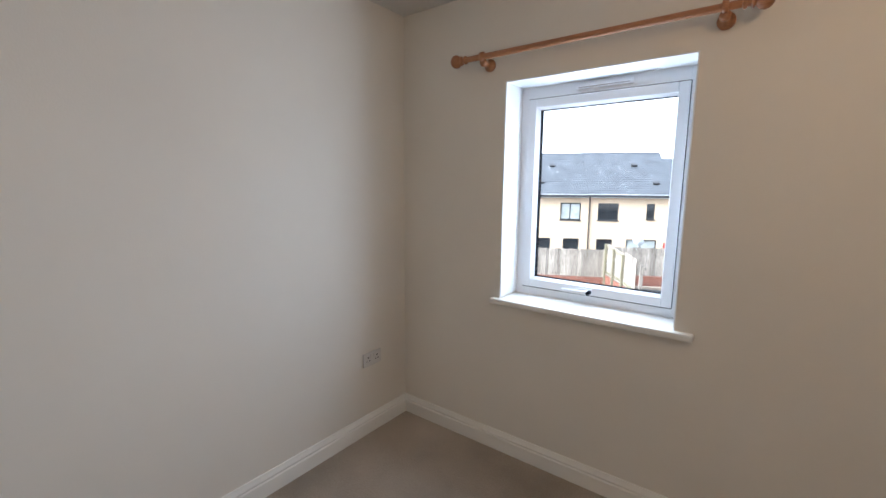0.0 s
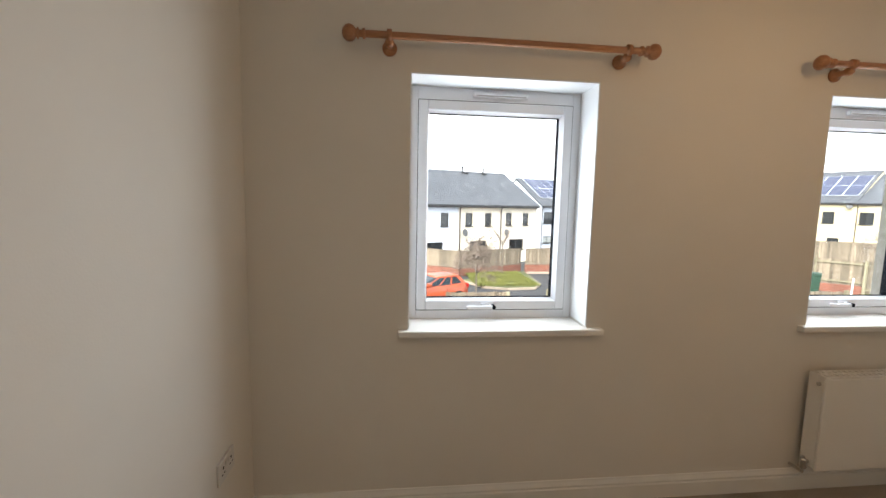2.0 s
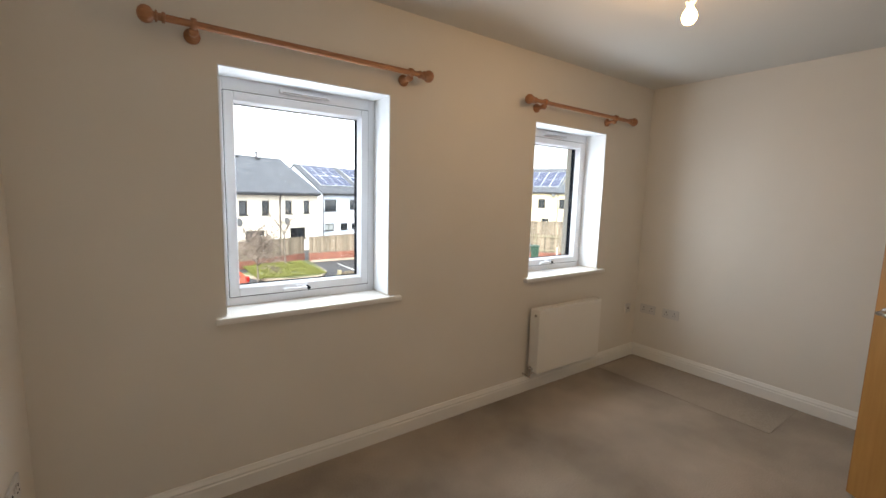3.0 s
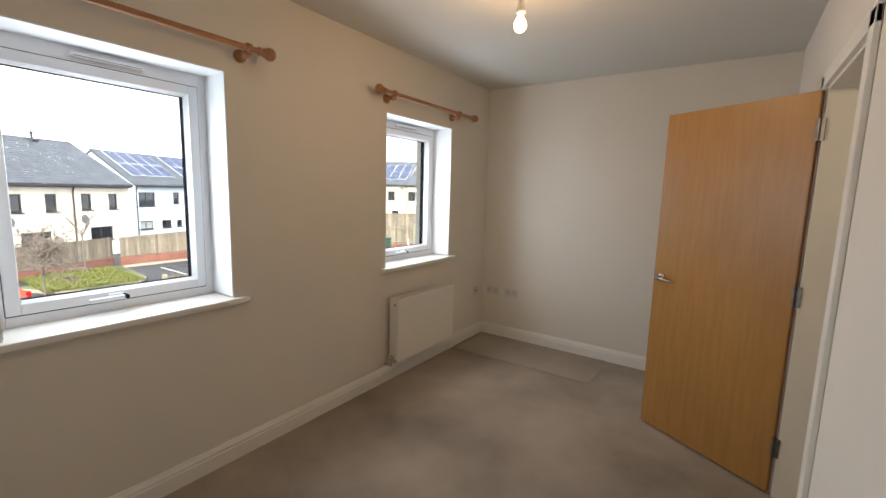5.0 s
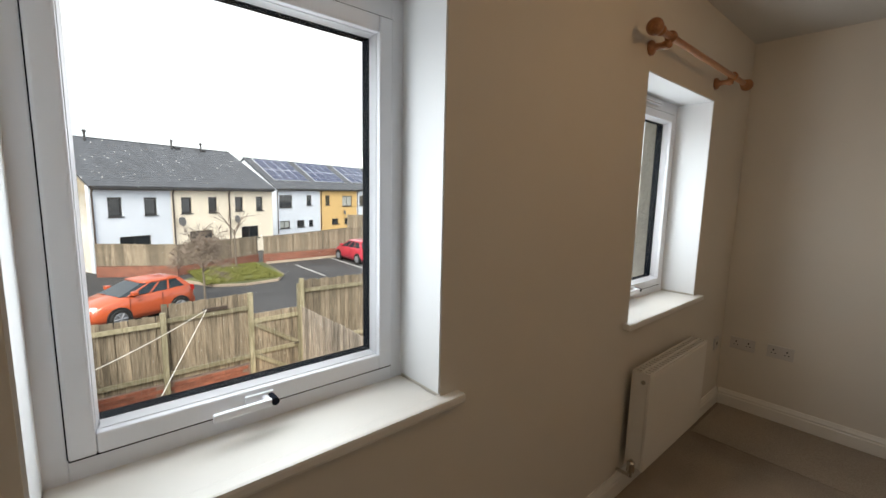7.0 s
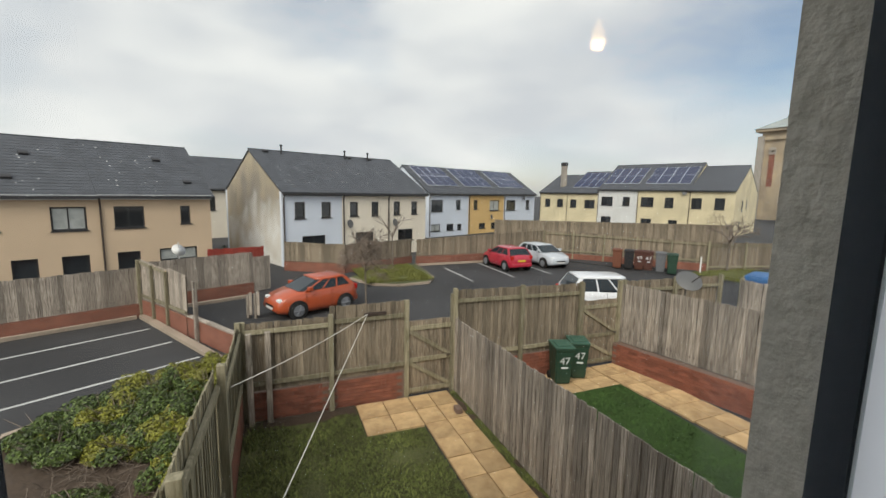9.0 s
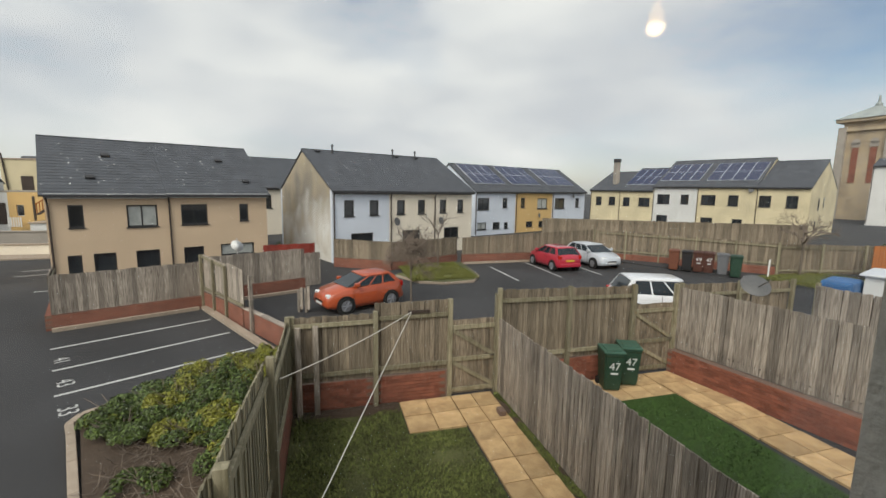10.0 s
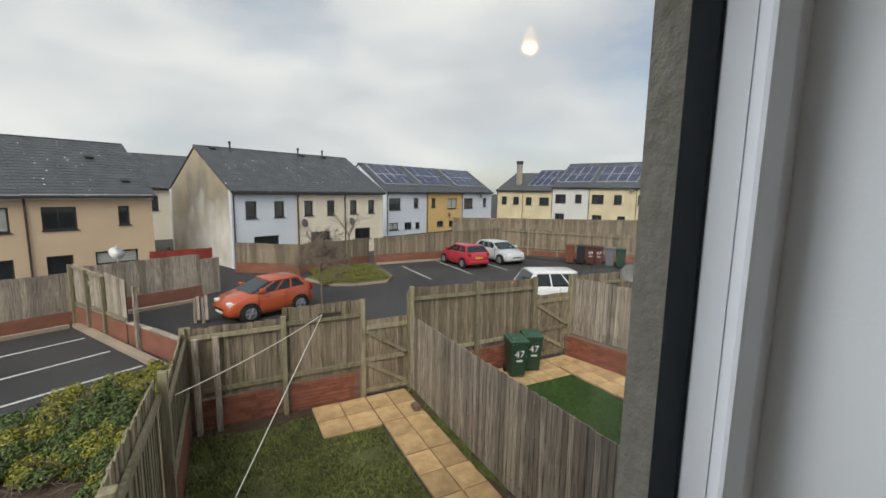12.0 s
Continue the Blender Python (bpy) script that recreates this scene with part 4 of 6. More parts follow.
gate(1.73, 2.69, -1.15, "weathered timber garden gate with diagonal braces, shut")
gate(6.27, 7.38, -1.09, "weathered timber garden gate of the next garden, shut")
for x in (1.69, 2.735, 6.225, 7.43):
    tagged(link("gate_post", boxes((x - 0.045, x + 0.045, YF - 0.09, YF + 0.0, G, -0.62 if x != 1.69 else -0.68), bevel=0.006), M_GREEN), "weathered square timber gate post", "gate post", "gate posts")

# ---- houses ----
def facade_window(root, x0, x1, z0, z1, pale=False):
    win = part("window", boxes((x0 - 0.0, x0 + 0.07, 0.08, 0.15, z0, z1), (x1 - 0.07, x1, 0.08, 0.15, z0, z1), (x0 + 0.07, x1 - 0.07, 0.08, 0.15, z1 - 0.07, z1), (x0 + 0.07, x1 - 0.07, 0.08, 0.15, z0, z0 + 0.07)), M_FRAME, root)
    n = 2 if x1 - x0 > 0.95 else 1
    w = (x1 - x0 - 0.14) / n
    for i in range(n):
        a = x0 + 0.07 + i * w
        part("pane", boxes((a, a + w - (0.05 if i < n - 1 else 0), 0.115, 0.125, z0 + 0.07, z1 - 0.07)), M_PALE if pale else M_PANE, win)
        if i < n - 1:
            part("mullion", boxes((a + w - 0.05, a + w, 0.085, 0.145, z0 + 0.07, z1 - 0.07)), M_FRAME, win)
    part("sill", boxes((x0 - 0.05, x1 + 0.05, -0.05, 0.16, z0 - 0.05, z0)), M_FRAME, win)


def house(P, ang, x0, x1, eave, ridge, half, wall, windows, label, pipe=True, gable=None, solar=(), vents=(), dishes=(), gwin=(), over=(0.0, 0.0), gf=M_FRAME):
    """One house of a row: along local x from x0 to x1, its front at y 0, a gabled roof; heights are world heights."""
    root = thing("house", pose(*P, G, 0, 0, ang) @ Matrix.Translation((x0, 0, 0)), label, "house", "estate houses")
    L, e, r = x1 - x0, eave - G, ridge - G
    wins = [(a - x0, b - x0, c - G, d - G) for a, d, b, c in windows]
    wins = [(a, b, max(0.05, c), d) for a, b, c, d in wins]
    part("wall", pierced(bmesh.new(), 0, L, 0, e, 0, 0.25, wins), wall, root)
    part("back_wall", boxes((0, L, 2 * half - 0.25, 2 * half, 0, e)), wall, root)
    for gx in (0, L - 0.25):
        bm = bmesh.new()
        poly = [(0.25, 0), (2 * half - 0.25, 0), (2 * half - 0.25, e), (half, r - 0.12), (0.25, e)]
        a = [bm.verts.new((gx + (0.004 if gx == 0 else 0), y, z)) for y, z in poly]
        b = [bm.verts.new((gx + 0.25 - (0.004 if gx else 0), y, z)) for y, z in poly]
        bm.faces.new(a), bm.faces.new(b[::-1])
        for i in range(5):
            j = (i + 1) % 5
            bm.faces.new((a[j], a[i], b[i], b[j]))
        bmesh.ops.recalc_face_normals(bm, faces=bm.faces[:])
        part("gable", bm, gable or wall, root)
    part("core", boxes((0.25, L - 0.25, 0.3, 2 * half - 0.3, 0.02, e - 0.05)), M_DARK, root)
    sl = math.atan2(r - e, half)
    sn = math.hypot(half, r - e) + 0.25
    for s in (0, 1):
        roof = part("roof", boxes((-over[0], L + over[1], -0.25, sn - 0.25, 0.0, 0.09)), M_SLATE, root, "dark grey slate roof slope")
        if s == 0:
            roof.matrix_basis = pose(0, 0, e, math.degrees(sl), 0, 0)
            k = 20
            bm = bmesh.new()
            for i in range(k):
                y = -0.25 + (sn - 0.02) * i / k
                box(bm, -over[0], L + over[1], y, y + 0.05, 0.088, 0.096)
            part("slate_course", bm, M_SLATE, roof)
            for vx, vf in vents:
                part("roof_vent", boxes((vx - x0 - 0.17, vx - x0 + 0.17, sn * vf, sn * vf + 0.25, 0.09, 0.2), bevel=0.03), M_FRAME, roof)
            for sx0, sx1, f0, f1 in solar:
                a, b = sx0 - x0, sx1 - x0
                bm = boxes((a, b, sn * f0, sn * f1, 0.11, 0.15))
                arr = part("solar_array", bm, M_ALU, roof, "aluminium-framed solar panel array")
                w, h = (b - a) / 4, sn * (f1 - f0) / 2
                for i in range(4):
                    for j in range(2):
                        c = part("solar_panel", boxes((a + i * w + 0.03, a + (i + 1) * w - 0.03, sn * f0 + j * h + 0.03, sn * f0 + (j + 1) * h - 0.03, 0.15, 0.158)), M_SOLAR, root)
                        c.matrix_basis = roof.matrix_basis.copy()
        else:
            roof.matrix_basis = pose(L, 2 * half, e, math.degrees(sl), 0, 180)
    part("ridge_tiles", boxes((-over[0], L + over[1], half - 0.09, half + 0.09, r + 0.03, r + 0.12), bevel=0.03), M_SLATE, root)
    bm = boxes((0, L, -0.34, -0.22, e - 0.17, e - 0.07))
    part("gutter", bm, gf, root)
    part("fascia", boxes((0, L, -0.22, -0.19, e - 0.22, e + 0.0)), M_WHITE if wall is M_TAN else gf, root)
    part("soffit", boxes((0, L, -0.22, 0.0, e - 0.05, e - 0.02)), M_WHITE, root)
    for (a, d, b, c), (wa, wb, wc, wd) in zip(windows, wins):
        facade_window(root, wa, wb, wc, wd, pale=(b - a > 1.1 and (int(a * 100) % 3 == 0)))
    if pipe:
        bm = bmesh.new()
        tube(bm, (0.06, -0.27, e - 0.15), (0.10, -0.06, e - 0.42), 0.04, seg=8)
        tube(bm, (0.10, -0.06, e - 0.42), (0.10, -0.06, 0.1), 0.04, seg=8)
        part("downpipe", bm, M_PIPE, root)
    for dx, dz in dishes:
        bm = lathe(bmesh.new(), [(0.02, 0.0), (0.16, 0.02), (0.26, 0.06), (0.27, 0.07)], pose(dx - x0, -0.18, dz - G, 80, 0, 15), 16)
        dsh = part("satellite_dish", bm, M_DISH, root)
        part("dish_arm", tube(bmesh.new(), (dx - x0, -0.2, dz - G), (dx - x0, 0.0, dz - G - 0.1), 0.02), M_STEEL, dsh)
    for y0, y1, za, zb in gwin:
        win = part("window", boxes((L - 0.02, L + 0.02, y0, y1, za - G, zb - G)), M_FRAME, root)
        part("pane", boxes((L + 0.0, L + 0.025, y0 + 0.06, y1 - 0.06, za - G + 0.06, zb - G - 0.06)), M_PANE, win)
    return root


P1, P2, P3, P4 = (-12.06, 24.97), (-0.42, 28.67), (13.11, 41.57), (46.38, 34.97)
house(P1, 26, -0.05, 4.28, 1.13, 3.72, 4.0, M_TAN, [(0.67, 0.63, 1.18, -0.36), (2.7, 0.61, 3.9, -0.42), (0.5, -1.57, 0.98, -2.45), (1.38, -1.55, 2.19, -2.45), (2.93, -1.54, 3.88, -2.40)],
      "tan rendered house with a dark slate roof", vents=((1.55, 0.20), (2.25, 0.60)), over=(0.15, 0))
house(P1, 26, 4.28, 9.0, 1.15, 3.74, 4.0, M_TAN, [(4.87, 0.61, 6.05, -0.40), (7.58, 0.61, 8.04, -0.29), (4.88, -1.53, 5.79, -2.38), (6.57, -1.5, 8.26, -2.12)],
      "tan rendered end house with a dark slate roof", vents=((7.3, 0.60), (8.2, 0.18)), over=(0, 0.15))
house(P2, 23.5, 0.0, 3.85, 1.42, 3.92, 4.4, M_BLUE, [(0.76, 0.83, 1.41, -0.13), (2.45, 0.82, 3.1, -0.11), (1.18, -1.17, 2.7, -1.85)], "pale blue rendered end house with a stained gable",
      gable=M_STAIN, vents=((0.9, 0.88),), over=(0.06, 0))
house(P2, 23.5, 3.85, 7.38, 1.42, 3.92, 4.4, M_CREAM, [(4.43, 0.82, 5.06, -0.1), (6.09, 0.83, 6.69, -0.11), (4.85, -1.15, 6.29, -1.96)], "cream rendered terraced house with slate roof",
      vents=((7.0, 0.88),), dishes=((4.27, -0.54),))
house(P2, 23.5, 7.38, 10.95, 1.42, 3.92, 4.4, M_CREAM, [(7.94, 0.84, 8.55, -0.08), (9.56, 0.84, 10.15, -0.08), (8.35, -1.11, 9.74, -1.91)], "cream rendered end terraced house with slate roof",
      vents=((8.8, 0.88),), dishes=((7.88, -0.6),), over=(0, 0.1))
house(P3, 23.5, -0.2, 5.55, 1.45, 4.11, 4.0, M_BLUE, [(0.13, 0.79, 1.74, -0.37), (3.61, 0.79, 4.34, -0.21), (0.15, -1.6, 1.4, -2.3), (2.29, -1.63, 3.33, -2.3), (3.9, -1.69, 4.53, -2.3)],
      "pale blue rendered house with solar panels", solar=((0.5, 4.9, 0.22, 0.93),), over=(0.1, 0))
house(P3, 23.5, 5.55, 11.7, 1.47, 4.11, 4.0, M_YELLOW, [(6.36, 0.78, 7.07, -0.23), (9.09, 0.73, 10.84, -0.42), (7.34, -1.73, 8.45, -2.3), (9.45, -1.75, 10.87, -2.4)],
      "ochre yellow rendered house with solar panels", solar=((5.9, 10.6, 0.22, 0.93),), dishes=((9.2, -1.1),))
house(P3, 23.5, 11.7, 18.1, 1.5, 4.11, 4.0, M_BLUE, [(12.2, 0.75, 14.07, -0.45), (16.19, 0.77, 16.99, -0.35)], "pale rendered end house with solar panels", solar=((11.9, 17.0, 0.22, 0.93),), dishes=((15.4, 1.0),), over=(0, 0.1))
u4 = (math.cos(radians(112)), math.sin(radians(112)))
Q4 = (P4[0] + 25 * u4[0], P4[1] + 25 * u4[1])


def far_wins(rows):
    return [(25 - a, d, 25 - b, c) for a, d, b, c in rows]


house(Q4, -68, 20.5, 25.1, 2.33, 5.3, 5.6, M_PALEY, far_wins([(1.86, 1.44, 0.85, 0.16), (4.25, 1.4, 3.14, 0.17)]), "pale yellow rendered end house with plain gable", gable=M_PALEY, over=(0, 0.1),
      gwin=((3.2, 3.7, -0.1, 1.2), (5.4, 5.75, 0.2, 1.3), (2.6, 3.1, -2.4, -1.2)))
house(Q4, -68, 14.5, 20.5, 2.36, 5.75, 5.6, M_PALEY, far_wins([(7.19, 1.4, 6.17, 0.17), (10.05, 1.38, 8.48, 0.21), (6.6, -1.3, 5.6, -2.2), (9.9, -1.3, 8.6, -2.2)]), "weather-stained yellow rendered house with solar panels",
      solar=((15.0, 20.2, 0.18, 0.80),), dishes=((20.0, 2.0),))
house(Q4, -68, 9.2, 14.5, 2.36, 5.75, 5.6, M_WHITE, far_wins([(12.37, 1.37, 11.43, 0.2), (15.26, 1.35, 13.69, 0.15), (15.2, -1.3, 13.8, -2.2)]), "off-white rendered house with solar panels", solar=((9.5, 14.2, 0.18, 0.80),))
house(Q4, -68, 4.5, 9.2, 1.85, 4.9, 5.6, M_PALEY, far_wins([(17.73, 0.86, 16.21, -0.27), (19.94, 0.85, 18.96, -0.31)]), "cream rendered house with solar panels, far off", solar=((4.7, 9.0, 0.2, 0.9),))
house(Q4, -68, 0, 4.5, 1.85, 4.5, 5.6, M_PALEY, far_wins([(22.08, 0.88, 21.09, -0.28), (24.12, 0.87, 23.21, -0.32)]), "cream rendered end house far off", over=(0.1, 0))
house((-10.5, 43.0), 23.5, 0, 9.5, 1.5, 4.3, 4.2, M_CREAM, [(7.2, 0.8, 7.9, -0.4), (7.4, -1.5, 8.0, -2.3), (4.6, 0.8, 5.4, -0.4)], "cream rendered house seen between two terraces")
house((-38.0, 43.0), 0, 0, 11.4, 1.55, 3.45, 2.2, M_WHITE, [(9.7, 1.35, 11.0, 0.15), (10.3, -0.2, 11.1, -2.0), (6.4, 1.2, 7.6, 0.1)], "white rendered house far down the road, slate roof")


def back_terrace():
    root = thing("terrace_building", pose(-25.6, 45.0, G), "ochre rendered stepped back building with an outside stair", "building")
    e = 0.80 - G
    part("lower_wall", pierced(bmesh.new(), 0.55, 8.0, 0, e, 0, 0.3, [(1.05, 1.55, e - 1.9, e - 1.0)]), M_YELLOW, root)
    win = part("window", boxes((1.05, 1.55, 0.1, 0.16, e - 1.9, e - 1.0)), M_WHITE, root)
    part("pane", boxes((1.11, 1.49, 0.08, 0.1, e - 1.84, e - 1.06)), M_PANE, win)
    part("terrace_slab", boxes((-0.6, 8.0, 0.0, 5.0, e, e + 0.10), bevel=0.02), M_STONEG, root)
    part("side_wall", boxes((-0.6, 0.55, 0.06, 0.3, 0, e)), M_WHITE, root)
    part("side_door", boxes((-0.35, 0.35, 0.02, 0.06, 1.1, e - 0.85)), M_PIPE, root)
    part("upper_wall", boxes((-2.6, 6.0, 5.0, 5.4, e, e + 2.75)), M_PALEY, root)
    part("parapet", boxes((-2.7, 6.1, 4.94, 5.46, e + 2.75, e + 2.9), bevel=0.03), M_KERB, root)
    part("low_roof", boxes((-1.4, 0.9, 5.5, 8.0, e + 2.75, e + 3.15), bevel=0.2), M_SLATE, root)
    part("upper_door", boxes((-1.2, -0.3, 4.96, 5.0, e + 0.1, e + 1.35)), M_PIPE, root)
    part("grey_panel", boxes((1.0, 3.4, 4.93, 5.0, e + 0.9, e + 2.6)), M_WHITE, root, "pale grey rendered panel")
    for x in (-2.15, 0.95):
        part("downpipe", tube(bmesh.new(), (x, 4.9, e + 0.1), (x - 0.25, 4.9, e + 3.3), 0.06, seg=8), M_PIPE, root)
    bm = bmesh.new()
    prism(bm, [(2.7, e - 1.75), (2.95, e - 1.75), (5.2, e - 0.25), (5.2, e + 0.0)], -0.9, -0.72)
    part("stair_string", bm, M_PIPE, root)
    for i in range(12):
        x = 2.8 + i * 0.2
        z = e - 1.65 + i * 0.135
        part("baluster", boxes((x, x + 0.05, -0.84, -0.79, z, z + 0.75)), M_ORANGE, root)
    bm = bmesh.new()
    prism(bm, [(2.75, e - 0.95), (2.75, e - 0.87), (5.1, e + 0.70), (5.1, e + 0.62)], -0.86, -0.77)
    part("handrail", bm, M_ORANGE, root)
    part("newel_post", boxes((2.62, 2.74, -0.9, -0.76, e - 2.2, e - 0.3)), M_PIPE, root)
    for i in range(6):
        part("gate_bar", boxes((0.8 + i * 0.16, 0.88 + i * 0.16, -0.7, -0.66, e - 2.7, e - 1.95)), M_WDISH, root)


back_terrace()
for y, h, m_, l_ in ((40.0, 1.02, M_STONEG, "grey weathered concrete yard wall across the road"), (34.6, 0.74, M_CREAM, "long pale rendered roadside wall")):
    root = thing("boundary_wall", pose(-40.0, y, G), l_, "wall", "roadside walls")
    part("wall_body", boxes((0, 26.0, 0, 0.3, 0, h - 0.08)), m_, root)
    part("coping", boxes((-0.05, 26.05, -0.06, 0.36, h - 0.08, h), bevel=0.02), M_KERB if m_ is M_CREAM else M_STONEG, root)
root = thing("yard_store", pose(-22.4, 42.5, G), "low white flat-roofed store behind the wall", "store")
part("walls", boxes((0, 4.0, 0, 2.0, 0, 1.35)), M_WHITE, root)
part("roof", boxes((-0.1, 4.1, -0.1, 2.1, 1.35, 1.45), bevel=0.02), M_KERB, root)
flat("pavement_road", [(-40.0, 31.6), (-14.0, 33.2), (-14.0, 34.55), (-40.0, 34.55)], G, G + 0.09, M_KERB, "pale worn concrete footway along the roadside wall")


def tower():
    root = thing("stone_tower", pose(96.3, 58.9, G, 0, 0, 12), "tall buff stone belfry tower with a shallow lead roof", "tower")
    w, h = 3.3, 15.4 - G
    part("shaft", boxes((-w, w, -w, w, 0, h)), M_STONE, root)
    for sx in (-1, 1):
        for sy in (-1, 1):
            part("corner_pier", boxes((sx * w - 0.6, sx * w + 0.6, sy * w - 0.6, sy * w + 0.6, 0, h - 1.4), bevel=0.05), M_STONEG, root)
    part("string_course", boxes((-w - 0.5, w + 0.5, -w - 0.5, w + 0.5, h - 2.2, h - 1.7)), M_STONE, root)
    part("cornice", boxes((-w - 1.0, w + 1.0, -w - 1.0, w + 1.0, h - 0.6, h), bevel=0.15), M_STONE, root)
    bm = bmesh.new()
    c = [bm.verts.new((x * (w + 1.2), y * (w + 1.2), h)) for x, y in ((-1, -1), (1, -1), (1, 1), (-1, 1))]
    t = bm.verts.new((0, 0, h + 2.6))
    for i in range(4):
        bm.faces.new((c[i], c[(i + 1) % 4], t))
    bm.faces.new(c[::-1])
    part("roof", bm, M_LEAD, root)
    part("finial", lathe(bmesh.new(), [(0.5, 0), (0.55, 0.4), (0.25, 0.7), (0.12, 2.0)], pose(0, 0, h + 2.3), 10), M_LEAD, root)
    for s in (-1.25, 1.25):
        for axis in (0, 1):
            bm = bmesh.new()
            for z0, z1, m_ in ((h - 11.5, h - 5.2, 0),):
                if axis == 0:
                    box(bm, s - 0.45, s + 0.45, -w - 0.12, -w + 0.1, z0, z1)
                else:
                    box(bm, -w - 0.12, -w + 0.1, s - 0.45, s + 0.45, z0, z1)
            part("brick_louvre", bm, M_BRICKFAR, root, "tall recess filled with red brick")
            bm = bmesh.new()
            if axis == 0:
                tube(bm, (s, -w - 0.15, h - 4.2), (s, -w + 0.1, h - 4.2), 0.6, seg=20)
                box(bm, s - 0.6, s + 0.6, -w - 0.15, -w + 0.1, h - 5.1, h - 4.2)
            else:
                tube(bm, (-w - 0.15, s, h - 4.2), (-w + 0.1, s, h - 4.2), 0.6, seg=20)
                box(bm, -w - 0.15, -w + 0.1, s - 0.6, s + 0.6, h - 5.1, h - 4.2)
            part("arched_opening", bm, M_STONEG, root)


tower()
house((78.0, 48.0), -68, 0, 12, 6.0, 7.2, 4.0, M_WHITE, [(2, 0.8, 3, -0.4), (6, 0.8, 7, -0.4), (6, 3.8, 7, 2.2)], "white rendered building at the foot of the tower")
root = thing("chimney_stack", pose(39.7, 56.2, G), "grey far-off chimney stack with a cowl", "chimney")
part("stack", boxes((-0.32, 0.32, -0.32, 0.32, 0, 8.6)), M_STONEG, root)
part("cap", boxes((-0.38, 0.38, -0.38, 0.38, 8.6, 9.1), bevel=0.05), M_FRAME, root)

for fx in (1.9, 6.6, 8.6):
    root = thing("roof_flue", pose(*P2, 0, 0, 0, 23.5) @ Matrix.Translation((fx, 4.0, 3.55)), "thin dark flue pipe standing on the slate roof", "flue", "roof flues")
    part("pipe", tube(bmesh.new(), (0, 0, 0), (0, 0, 0.75), 0.055, seg=10), M_FRAME, root)
    part("cowl", lathe(bmesh.new(), [(0.09, 0.0), (0.10, 0.06), (0.04, 0.12)], pose(0, 0, 0.72), 10), M_FRAME, root)

